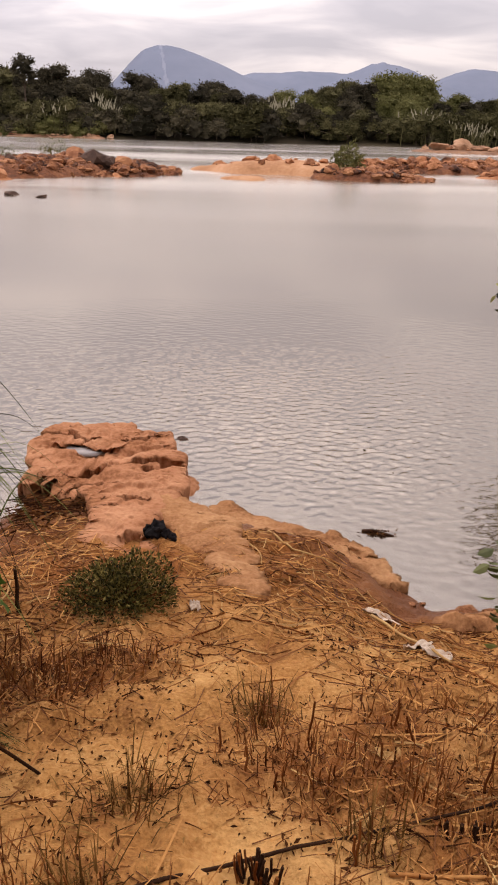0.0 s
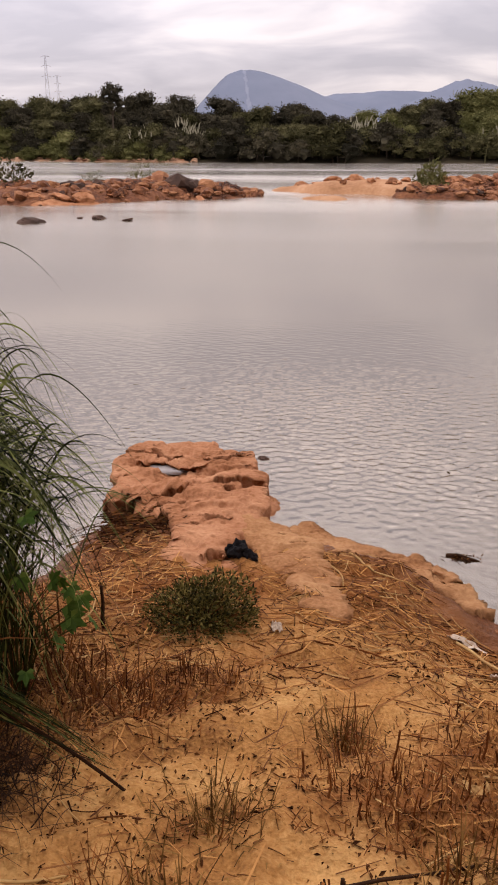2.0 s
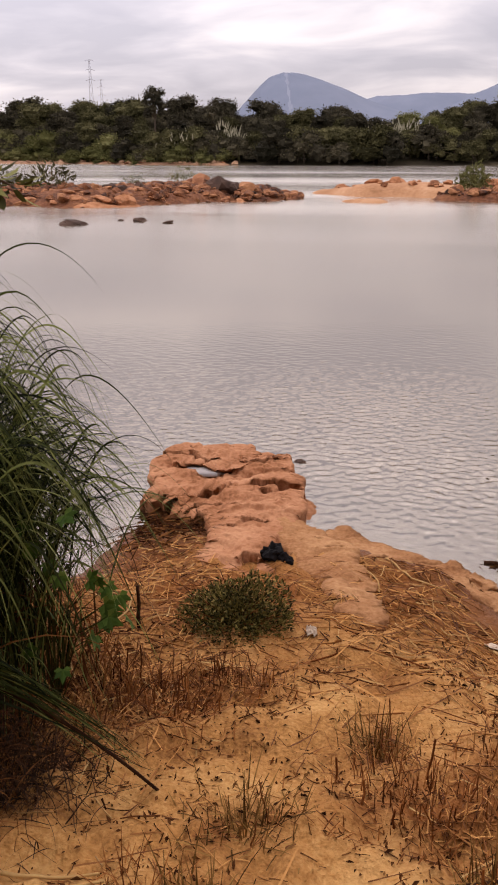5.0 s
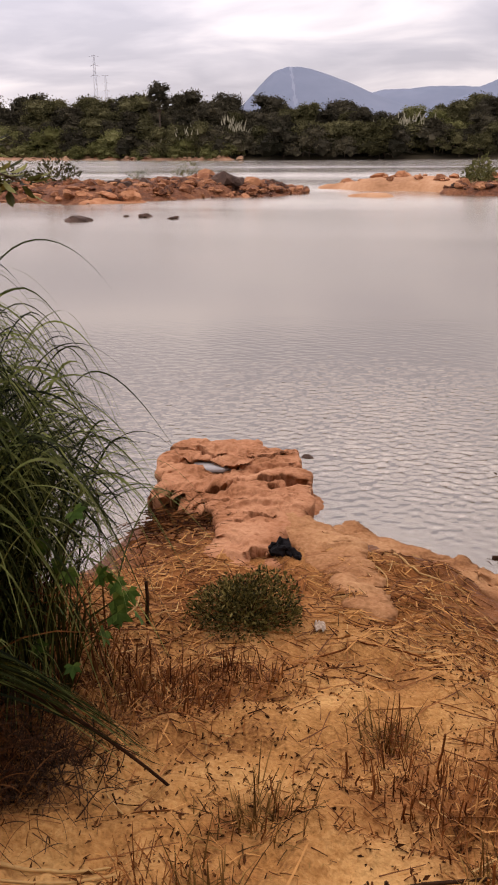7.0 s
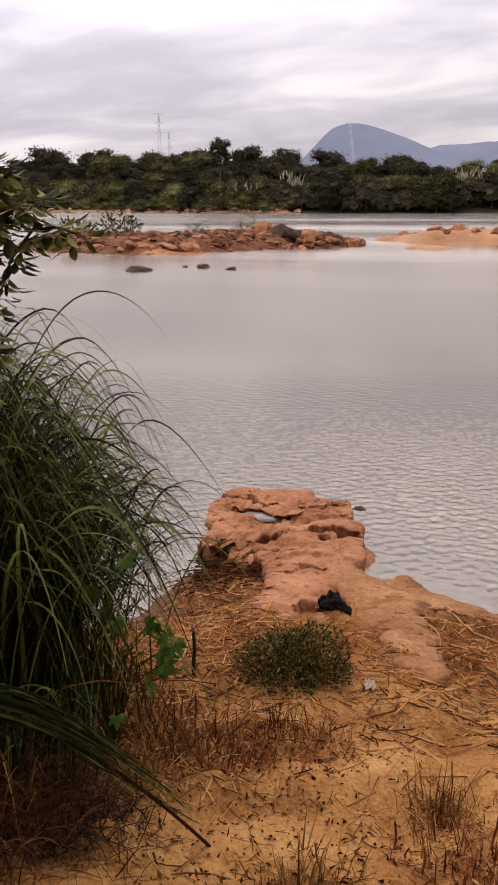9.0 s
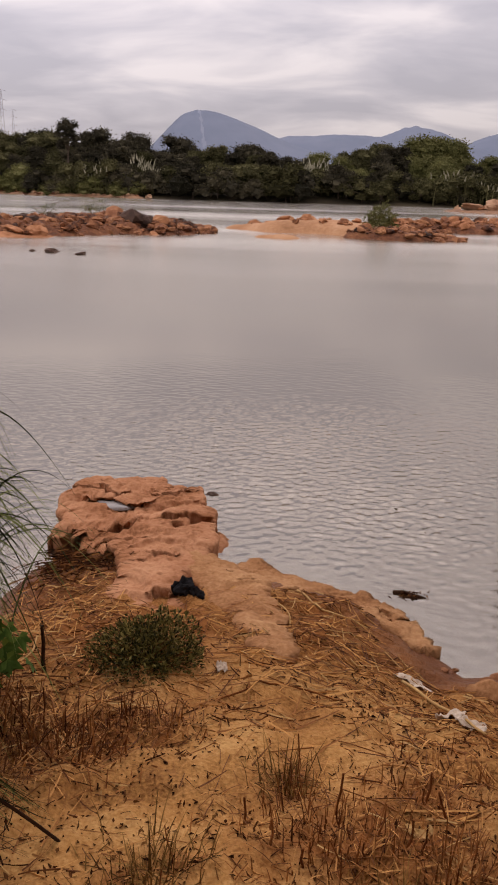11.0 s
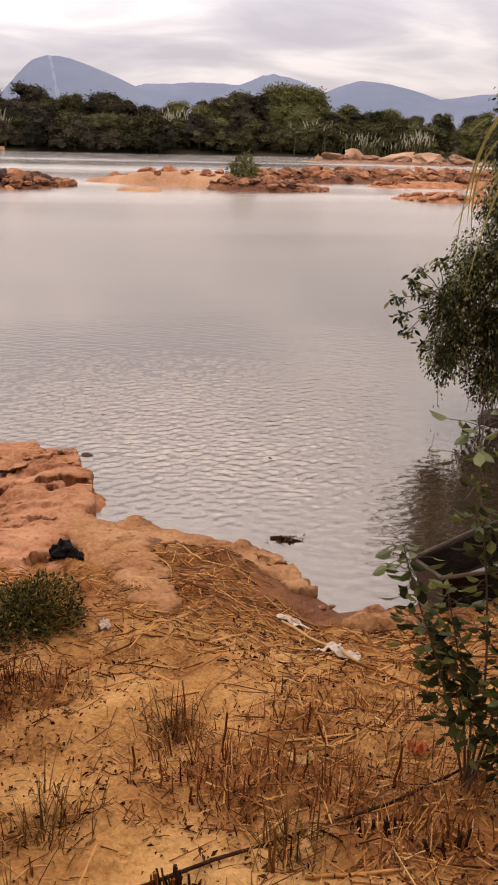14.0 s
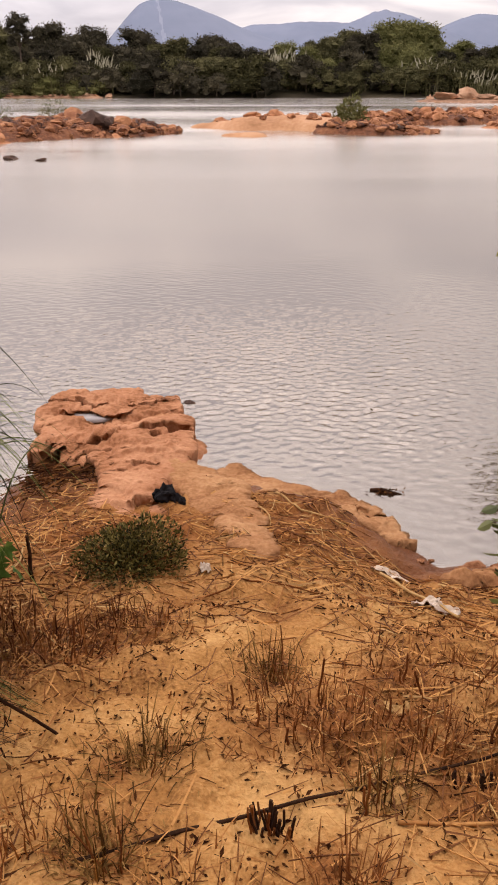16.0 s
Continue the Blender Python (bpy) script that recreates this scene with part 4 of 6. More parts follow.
outcrop("shore_rock", [(0.93, 2.97, 0.08, 0.27), (1.06, 3.02, 0.10, 0.28), (1.17, 3.10, 0.07, 0.24)], "rounded orange rock at the water's edge", 15, pits=3, warp=0.07, rim=0.07, deep=0.05, crisp=4, stone=SANDY_ROCK)


# ---- plants and litter on the near bank ----
STRAW = material("dry_straw", [(0.2, (0.115, 0.035, 0.008)), (0.5, (0.30, 0.112, 0.028)), (0.8, (0.58, 0.285, 0.088))], 6.0, 60.0, 0.8, 0.0, island=0.75)
PALE_STRAW = material("pale_straw", [(0.2, (0.27, 0.135, 0.045)), (0.6, (0.46, 0.265, 0.095)), (0.85, (0.62, 0.41, 0.17))], 6.0, 60.0, 0.75, 0.0, island=0.6)
BROWN_STEM = material("brown_stem", [(0.25, (0.055, 0.016, 0.005)), (0.5, (0.165, 0.050, 0.013)), (0.8, (0.31, 0.115, 0.032))], 9.0, 70.0, 0.9, 0.3, 60.0, island=0.5, vary=0.3, spec=0.1)
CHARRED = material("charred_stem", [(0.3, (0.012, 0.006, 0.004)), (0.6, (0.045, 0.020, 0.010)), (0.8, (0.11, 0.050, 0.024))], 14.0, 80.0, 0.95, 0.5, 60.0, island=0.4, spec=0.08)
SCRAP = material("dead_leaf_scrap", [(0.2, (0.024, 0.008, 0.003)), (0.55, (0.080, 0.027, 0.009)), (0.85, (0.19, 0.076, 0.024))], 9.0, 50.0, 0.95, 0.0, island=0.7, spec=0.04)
REED = material("reed_blade", [(0.2, (0.006, 0.009, 0.003)), (0.55, (0.040, 0.052, 0.013)), (0.9, (0.24, 0.275, 0.085))], 3.0, 25.0, 0.6, 0.0, island=0.75, spec=0.06, see=0.42)
DRY_REED = material("dry_reed_blade", [(0.2, (0.15, 0.085, 0.022)), (0.5, (0.28, 0.24, 0.070)), (0.8, (0.46, 0.45, 0.155))], 4.0, 30.0, 0.65, 0.0, island=0.5, see=0.15)
GRASS = material("tuft_grass", [(0.15, (0.045, 0.020, 0.006)), (0.5, (0.145, 0.068, 0.018)), (0.85, (0.33, 0.175, 0.055))], 7.0, 50.0, 0.85, 0.0, island=0.7, spec=0.06)
BUSH = material("bush_leaf", [(0.2, (0.020, 0.019, 0.006)), (0.55, (0.098, 0.080, 0.021)), (0.85, (0.240, 0.190, 0.058))], 8.0, 50.0, 0.7, 0.0, island=0.7, spec=0.08, see=0.2)
VINE = material("vine_leaf", [(0.2, (0.008, 0.011, 0.004)), (0.55, (0.055, 0.062, 0.019)), (0.85, (0.36, 0.35, 0.140))], 2.0, 20.0, 0.5, 0.0, island=0.7, spec=0.25, see=0.2)
SHRUB = material("shrub_leaf", [(0.2, (0.014, 0.015, 0.005)), (0.55, (0.055, 0.056, 0.014)), (0.85, (0.155, 0.150, 0.040))], 4.0, 30.0, 0.7, 0.0, island=0.6, spec=0.05, see=0.25)
YOUNG = material("young_leaf", [(0.2, (0.06, 0.075, 0.022)), (0.8, (0.16, 0.175, 0.06))], 6.0, 40.0, 0.5, 0.0, island=0.5, see=0.25)
SAPLING = material("sapling_leaf", [(0.2, (0.022, 0.023, 0.008)), (0.55, (0.085, 0.088, 0.026)), (0.85, (0.26, 0.265, 0.085))], 4.0, 30.0, 0.6, 0.0, island=0.7, spec=0.12, see=0.3)
BROAD = material("broad_leaf", [(0.2, (0.014, 0.032, 0.006)), (0.55, (0.050, 0.105, 0.018)), (0.85, (0.14, 0.22, 0.045))], 9.0, 50.0, 0.6, 0.2, 40.0, island=0.5, see=0.25, spec=0.12)
PLASTIC_BLACK = material("black_plastic", [(0.3, (0.006, 0.006, 0.006)), (0.7, (0.018, 0.016, 0.017))], 12.0, 60.0, 0.9, 0.5, 30.0, spec=0.06)
PAPER = material("soiled_paper", [(0.28, (0.32, 0.21, 0.13)), (0.5, (0.54, 0.43, 0.33)), (0.7, (0.68, 0.60, 0.51))], 10.0, 60.0, 0.85, 0.3, 40.0)
ORANGE = material("orange_scrap", [(0.3, (0.30, 0.055, 0.015)), (0.7, (0.52, 0.13, 0.03))], 14.0, 60.0, 0.6, 0.3, 50.0)
# dark hull wood, taken nearly black to hold the tree's shade too
HULL = material("shaded_boat_wood", [(0.3, (0.008, 0.005, 0.004)), (0.55, (0.022, 0.014, 0.010)), (0.8, (0.055, 0.038, 0.027))], 5.0, 50.0, 0.9, 0.4, 40.0, stretch=(0.3, 2, 2), spec=0.05)
GUNWALE = material("worn_boat_edge", [(0.3, (0.050, 0.030, 0.018)), (0.7, (0.130, 0.085, 0.055))], 7.0, 60.0, 0.7, 0.4, 50.0)
BILGE = material("bilge_water", [(0.3, (0.26, 0.23, 0.21)), (0.7, (0.36, 0.33, 0.31))], 5.0, 40.0, 0.12, 0.1, 12.0, spec=0.5)
MUD = material("wet_mud", [(0.3, (0.018, 0.008, 0.004)), (0.7, (0.055, 0.024, 0.011))], 4.0, 30.0, 0.85, 0.6, 25.0)

rnd = np.random.default_rng(91)


def h_at(x, y):
    return float(lie(np.array([x]), np.array([y]))[0])


def blade_points(p0, azim, length, lean, droop, n=6):
    """A grass blade from its root: it rises, leans towards azim and droops at the end."""
    out = np.array([math.cos(azim), math.sin(azim), 0.0])
    pts, p = [np.array(p0, float)], np.array(p0, float)
    for i in range(n):
        a = lean + droop * ((i + 1) / n) ** 2.0
        p = p + (out * math.sin(a) + np.array([0, 0, 1.0]) * math.cos(a)) * length / n
        pts.append(p.copy())
    return pts


def straw_litter(name, many, where, label, mat, lo, hi, thick, seed, lift=0.006):
    """Broken straw lying on the bank."""
    r = np.random.default_rng(seed)
    pc = Pieces()
    n = 0
    while n < many:
        x, y = where(r)
        if x is None:
            continue
        n += 1
        a = r.normal() * 0.9 + (0.3 if r.random() < 0.5 else 2.2)
        L = lo + (hi - lo) * r.random() ** 1.8
        bend = r.normal() * 0.05
        t = np.array([-0.5, -0.17, 0.17, 0.5])
        X = x + L * (t * math.cos(a) - bend * (t * t - 0.1) * math.sin(a))
        Y = y + L * (t * math.sin(a) + bend * (t * t - 0.1) * math.cos(a))
        Z = lie(X, Y)
        slope = np.linspace(Z[0], Z[-1], 4)
        Z = 0.75 * np.maximum(slope, slope + (Z - slope)[1:3].max()) + 0.25 * Z + thick + lift * r.random()
        k = thick * (0.6 + 0.8 * r.random())
        pc.tube(np.stack([X, Y, Z], 1), k, k * 0.6, 3)
    ob = pc.make(name, mat)
    return tagged(ob, label, "straw", kind="stuff")


def on_bank(r):
    while True:
        x, y = r.uniform(-1.9, 1.7), r.uniform(0.8, 4.7)
        if inland(np.array([x]), np.array([y]))[0] < (0.06 if x < 0.55 else 0.30) + 0.1 * r.random():
            continue
        band = math.exp(-(((y - 2.95) / 0.55) ** 2)) * (1.0 if x > -0.35 else 0.75)
        right = 0.55 * max(0.0, min(1.0, (x - 0.05) * 2)) * (1 if y < 2.8 else 0.6)
        left = 0.75 * math.exp(-(((x + 0.85) / 0.4) ** 2) - ((y - 2.6) / 0.8) ** 2)
        left += 0.9 * math.exp(-(((x + 1.0) / 0.35) ** 2) - ((y - 3.7) / 0.7) ** 2) + 0.9 * math.exp(-(((x - 0.16) / 0.22) ** 2) - ((y - 3.75) / 0.30) ** 2)
        patchy = 0.35 + 1.3 * float(vn(np.array([x * 2.2]), np.array([y * 2.2]), 3)[0])
        if r.random() < (0.06 + band + right + left) * patchy * 0.75:
            return x, y


straw_litter("straw_litter", 5600, on_bank, "dry brown straw and broken stems strewn over the sand", STRAW, 0.025, 0.22, 0.0026, 5)
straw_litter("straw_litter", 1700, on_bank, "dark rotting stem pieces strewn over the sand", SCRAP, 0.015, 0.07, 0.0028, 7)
straw_litter("straw_litter", 520, on_bank, "pale dry cane pieces strewn over the sand", PALE_STRAW, 0.04, 0.17, 0.0027, 6, 0.012)


def scraps(many, seed):
    r = np.random.default_rng(seed)
    pc = Pieces()
    for _ in range(many):
        x, y = r.uniform(-1.5, 1.3), r.uniform(0.85, 2.9)
        if float(vn(np.array([x * 3.1]), np.array([y * 3.1]), 5)[0]) + 0.25 * r.random() < 0.42:
            continue
        p = np.array([x, y, h_at(x, y) + 0.003])
        a = r.random() * 6.28
        al = unit([math.cos(a), math.sin(a), 0.45 * r.random()])
        sd = unit(np.cross((0, 0, 1), al) + np.array([0, 0, r.normal() * 0.35]))
        pc.leaf(p, al, sd, 0.006 + 0.024 * r.random() ** 2.2, 0.004 + 0.007 * r.random(), 0.7 * r.random(), r.uniform(-0.5, 0.3))
    return tagged(pc.make("leaf_scraps", SCRAP), "small dark dry leaf scraps scattered on the sand", "leaf litter", kind="stuff")


scraps(7000, 8)


def stalk(x, y, tall, lean=0.0, azim=0.0, thick=0.004, mat=None, parent=None, name="stalk"):
    z = h_at(x, y)
    d = np.array([math.cos(azim) * math.sin(lean), math.sin(azim) * math.sin(lean), math.cos(lean)])
    p0 = np.array([x, y, z - 0.02])
    side = np.array([-math.sin(azim), math.cos(azim), 0]) * 0.012
    pc = Pieces()
    pc.tube([p0, p0 + d * tall * 0.35 + side * 0.4, p0 + d * tall * 0.7 - side * 0.2, p0 + d * (tall + 0.02)], thick, thick * 0.7, 5)
    if parent is not None:
        pc.v = [v - np.array(parent.matrix_basis.translation) for v in pc.v]
    return pc.make(name, mat or BROWN_STEM, parent)


def tuft(x, y, many, tall, radius, label, mat=None, stalks=5, stalk_mat=None, seed=0, lean=0.55, thick=0.0027, wide=1.0):
    """Stubble: a spray of thin blades round a few stiff cut stalks."""
    r = np.random.default_rng(seed)
    z = h_at(x, y)
    ob = base("grass_tuft", x, y, z)
    pc = Pieces()
    for _ in range(int(many * 1.4)):
        px, py = r.normal(size=2) * radius * 0.55
        a = math.atan2(py, px) + r.normal() * 0.8
        L = tall * (0.35 + 0.65 * r.random())
        gz = h_at(x + px, y + py) - z - 0.01
        w = (0.0018 + 0.0026 * r.random()) * wide
        pts = blade_points((px, py, gz), a, L, abs(r.normal()) * lean * 0.6, (0.1 + 0.9 * r.random() ** 2) * lean * 1.2, 4)
        pc.ribbon(pts, w, np.array([-math.sin(a), math.cos(a), 0.0]), 0.85)
    for _ in range(int(many * 1.6)):
        px, py = r.normal(size=2) * radius * 0.75
        a = r.random() * 6.28
        pts = blade_points((px, py, h_at(x + px, y + py) - z + 0.002), a, 0.02 + 0.05 * r.random(), 0.7 + 0.7 * r.random(), 0.3, 3)
        pc.ribbon(pts, 0.003, np.array([-math.sin(a), math.cos(a), 0.0]), 0.6)
    fo = pc.make("grass", mat or GRASS, ob)
    tagged(fo, kind="stuff")
    for i in range(max(2, int(stalks * 0.5))):
        px, py = r.normal(size=2) * radius * 0.6
        stalk(x + px, y + py, tall * (0.45 + 0.6 * r.random()), abs(r.normal()) * 0.32, r.random() * 6.28, thick * (0.6 + 0.7 * r.random()), stalk_mat or BROWN_STEM, ob)
    return tagged(ob, label, "grass", group="stubble on the bank")


TUFTS = [
    (0.085, 1.98, 46, 0.17, 0.07, "thin greenish grass tuft with cut stalks on sand", 4),
    (0.17, 1.70, 90, 0.12, 0.17, "matted dead grass clump with short brown stalks", 14),
    (0.30, 1.62, 50, 0.11, 0.12, "dry grass stubble in the sand", 9),
    (-0.24, 1.53, 70, 0.15, 0.10, "dry grass tuft with pale blades on sand", 4),
    (-0.29, 1.20, 60, 0.17, 0.08, "upright dry grass tuft with stiff brown blades", 6),
    (-0.45, 1.25, 26, 0.14, 0.10, "sparse dry stubble on sand", 5),
    (0.46, 1.95, 60, 0.10, 0.15, "flattened dry grass beside cut stalks", 6),
    (0.50, 1.60, 60, 0.14, 0.11, "dry grass stubble among brown stalks", 7),
    (0.60, 1.40, 50, 0.12, 0.10, "dry grass round charred stumps", 5),
    (0.75, 1.45, 90, 0.14, 0.16, "tangle of dead grass under the shrub", 8),
    (0.70, 1.72, 46, 0.12, 0.12, "dry brown stubble on sand", 5),
    (0.23, 1.14, 40, 0.13, 0.09, "dry stubble with split stems", 6),
    (0.02, 1.80, 30, 0.07, 0.16, "low dead stubble on sand", 6),
    (0.34, 1.40, 40, 0.15, 0.06, "thin dry grass beside a cut stalk", 3),
    (-0.10, 1.10, 26, 0.10, 0.10, "sparse short stubble on sand", 3),
    (0.62, 2.05, 40, 0.09, 0.16, "flattened dry stubble on the bank", 3),
    (0.85, 2.0, 50, 0.12, 0.15, "dry grass beside the path of a pole", 4),
    (-0.45, 2.32, 60, 0.11, 0.12, "short brown stubble of cut stems", 12),
    (-0.30, 2.28, 40, 0.10, 0.08, "short brown stubble of cut stems", 8),
]
for i, (x, y, many, tall, rad, label, st) in enumerate(TUFTS):
    tuft(x, y, many, tall, rad, label, GRASS if i in (0, 3, 4, 13) else (BROWN_STEM if i % 2 else STRAW), st, seed=200 + i)


def around_tufts(r):
    while True:
        x, y, many, tall, rad, label, st = TUFTS[r.integers(len(TUFTS))]
        k = r.normal(size=2) * (rad * 0.75 + 0.03)
        return x + k[0] * 1.3, y + k[1] * 0.8




def under_the_rock(r):
    k = r.normal(size=2)
    return -1.12 + 0.14 * k[0], 4.32 + 0.20 * k[1]


# debris in a dark colour that also stands for shadow under the rock
straw_litter("straw_litter", 520, under_the_rock, "stems heaped at the foot of the rock, darkened for its shadow", SCRAP, 0.03, 0.14, 0.005, 19, 0.05)
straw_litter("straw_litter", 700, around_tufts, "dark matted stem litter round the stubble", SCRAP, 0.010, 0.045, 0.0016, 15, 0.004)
straw_litter("straw_litter", 1000, around_tufts, "brown matted stem litter round the stubble", STRAW, 0.015, 0.09, 0.0015, 16, 0.006)
for i, (x, y) in enumerate(((-0.74, 2.08), (-0.63, 2.15), (-0.85, 2.18), (-0.98, 2.02), (-0.72, 2.28), (-0.92, 2.32), (-1.05, 2.45), (-0.56, 2.05), (-0.80, 1.90))):
    tuft(x, y, 76, 0.15, 0.14, "dead reddish-brown bramble stems in a tangle", (STRAW, BROWN_STEM, SCRAP, BROWN_STEM)[i % 4], 12, seed=260 + i, lean=1.9, thick=0.0032, wide=1.35)
for x, y, tall, lean, az in ((0.22, 1.83, 0.135, 0.10, 0.4), (0.487, 1.925, 0.12, 0.05, 1.0), (0.53, 1.85, 0.10, 0.30, 3.3), (0.30, 1.36, 0.125, 0.03, 2.0), (0.293, 1.35, 0.10, 0.1, 4.0),
                             (0.05, 1.66, 0.08, 0.1, 2), (-0.02, 1.75, 0.09, 0.1, 2.4), (0.40, 1.70, 0.09, 0.2, 1.2), (0.66, 1.62, 0.13, 0.1, 0.5), (0.12, 1.60, 0.07, 0.15, 5.0)):
    tagged(stalk(x, y, tall, lean, az, 0.0045, BROWN_STEM, None, "cut_stalk"), "stiff brown cut plant stalk standing in sand", "stalk", group="cut stalks")
tagged(stalk(-0.871, 2.76, 0.20, 0.03, 2.0, 0.010, CHARRED, None, "stake"), "short dark wooden stick standing in the sand", "stick")


def stump(x, y, many, tall, label, seed, loose=1.0):
    """A burnt cane stool: short thick stubs side by side."""
    r = np.random.default_rng(seed)
    ob = base("burnt_stump", x, y, h_at(x, y))
    for i in range(many):
        a = r.random() * 6.28
        d = (0.012 + 0.032 * r.random()) * loose
        stalk(x + d * math.cos(a) * 1.5, y + d * math.sin(a), tall * (0.25 + 0.75 * r.random()), abs(r.normal()) * 0.22, a, 0.003 + 0.004 * r.random(), (CHARRED, CHARRED, BROWN_STEM)[i % 3], ob, "stub")
    return tagged(ob, label, "stump", group="burnt stumps")


stump(0.055, 1.285, 17, 0.095, "cluster of short charred cane stubs in sand", 3, 0.5)
stump(0.095, 1.30, 10, 0.075, "cluster of short charred cane stubs in sand", 4, 0.5)
stump(0.555, 1.45, 9, 0.075, "charred split cane stump in sand", 5)
stump(0.61, 1.43, 12, 0.085, "charred black cane stump in sand", 6)
stump(0.74, 1.38, 10, 0.08, "charred cane stubs among dead grass", 7)


def lying(name, pts, r0, r1, mat, label, category, lift=0.006):
    """A stick or cane lying on the ground through plan points (x, y)."""
    P = np.array(pts, float)
    k = np.linspace(0, 1, 14)
    t = np.linspace(0, 1, len(P))
    X, Y = np.interp(k, t, P[:, 0]), np.interp(k, t, P[:, 1])
    X = X + 0.008 * np.sin(k * 11)
    Z = lie(X, Y)
    line = np.polyval(np.polyfit(k, Z, 2), k)
    Z = np.maximum(line, Z - 0.01) + lift + r0
    pc = Pieces()
    pc.tube(np.stack([X, Y, Z], 1), r0, r1, 7)
    return tagged(pc.make(name, mat, smooth=True), label, category)


lying("pole", [(0.585, 3.0), (0.68, 2.70), (0.78, 2.40)], 0.007, 0.005, PALE_STRAW, "pale dry cane pole lying on the bank", "pole", 0.016)
lying("pole", [(0.76, 2.44), (0.87, 2.25), (0.98, 2.06), (1.12, 1.85)], 0.005, 0.003, BROWN_STEM, "thin brown stem lying down the bank", "stem")
lying("cane", [(-0.62, 1.10), (-0.50, 1.14), (-0.16, 1.26), (0.07, 1.35), (0.20, 1.41), (0.48, 1.48), (0.83, 1.63), (0.95, 1.68)], 0.0058, 0.0036, CHARRED, "long thin dark cane lying across the sand", "cane")
lying("stick", [(0.36, 1.305), (0.48, 1.300), (0.62, 1.31)], 0.0055, 0.004, STRAW, "dry brown stick on the sand", "stick")
lying("stick", [(-0.80, 1.27), (-0.68, 1.285), (-0.52, 1.30)], 0.006, 0.003, PALE_STRAW, "pale dry cane on the sand", "stick")
lying("stick", [(-0.86, 1.22), (-0.66, 1.24), (-0.50, 1.275)], 0.004, 0.003, PALE_STRAW, "pale dry cane on the sand", "stick")
lying("stick", [(0.58, 1.28), (0.66, 1.20), (0.72, 1.12)], 0.005, 0.003, BROWN_STEM, "short brown stick on the sand", "stick")
lying("stick", [(-0.20, 2.52), (0.05, 2.66), (0.32, 2.62)], 0.004, 0.003, BROWN_STEM, "thin brown stem among straw", "stick")
lying("stick", [(-0.75, 3.15), (-0.62, 3.02), (-0.50, 2.96)], 0.005, 0.003, PALE_STRAW, "pale dry stem on the bank", "stick")
lying("stick", [(-1.02, 3.2), (-0.95, 2.9), (-0.98, 2.7)], 0.005, 0.003, PALE_STRAW, "pale dry stem on the bank", "stick")
lying("stick", [(0.15, 3.9), (0.26, 3.68), (0.50, 3.55)], 0.006, 0.004, PALE_STRAW, "pale dry stem beside the rock ledge", "stick")
lying("stick", [(-0.05, 3.85), (0.08, 3.62), (0.12, 3.40)], 0.005, 0.003, PALE_STRAW, "pale dry stem beside the rock ridge", "stick")


def sheet(name, x, y, w, d, rz, mat, label, category, crumple=0.02, seed=0, lift=0.012):
    """A crumpled sheet with thickness lying on the ground."""
    n = 13
    u = np.linspace(-0.5, 0.5, n)
    U, V = np.meshgrid(u, u, indexing="ij")
    U2 = U * (1 + 0.35 * fbm(V * 4 + seed, U * 4, 1, 2))
    V2 = V * (1 + 0.5 * fbm(U * 5 + seed, V * 3, 2, 2))
    c, s = math.cos(radians(rz)), math.sin(radians(rz))
    X, Y = U2 * w * c - V2 * d * s, U2 * w * s + V2 * d * c
    Z = lie(x + X, y + Y) - h_at(x, y) + lift + crumple * 2 * fbm(U * 5 + seed, V * 5, 3, 3) + crumple * 0.5 * np.abs(np.sin(U * 9 + V * 4 + seed))
    top = np.stack([X.ravel(), Y.ravel(), Z.ravel()], 1)
    f = grid_faces(n, n)
    ob = link(name, top, f.tolist(), mat)
    ob.matrix_basis = pose(x, y, h_at(x, y))
    mod = ob.modifiers.new("thickness", "SOLIDIFY")
    mod.thickness = 0.002
    return tagged(ob, label, category)


sheet("paper_scrap", 0.635, 3.03, 0.17, 0.055, -28, PAPER, "torn soiled white paper on the wet bank", "litter", 0.012, 1)
sheet("paper_scrap", 0.70, 2.60, 0.10, 0.05, -40, PAPER, "crumpled white paper by the pole", "litter", 0.02, 2)
sheet("paper_scrap", 0.755, 2.52, 0.11, 0.045, -12, PAPER, "crumpled white paper by the pole", "litter", 0.02, 5)
sheet("paper_scrap", -0.165, 2.76, 0.042, 0.036, 20, PAPER, "small white scrap on the sand", "litter", 0.02, 3, 0.014)
sheet("orange_peel", 0.777, 1.775, 0.050, 0.042, 10, ORANGE, "orange-red scrap on the sand", "litter", 0.03, 4, 0.012)
bag = Pieces()
for bx, by, bz, bs in ((0, 0, 0.01, 0.06), (0.06, -0.02, 0.0, 0.04), (-0.05, 0.02, 0.0, 0.04), (0.09, -0.03, -0.01, 0.035)):
    lump(bag, (bx, by, bz), (bs, bs * 0.8, bs * 0.75), np.random.default_rng(int(900 + bx * 100)), 0.35, 3)
bag = bag.make("plastic_bag", PLASTIC_BLACK)
bag.matrix_basis = pose(-0.425, 3.68, h_at(-0.425, 3.68) + 0.015) @ Matrix.Diagonal((0.8, 0.9, 1.15, 1))
tagged(bag, "crumpled black plastic bag between rocks", "bag")
sheet("leaf_piece", 0.44, 1.78, 0.07, 0.03, 5, PALE_STRAW, "pale dry leaf on the sand", "leaf", 0.012, 9, 0.008)


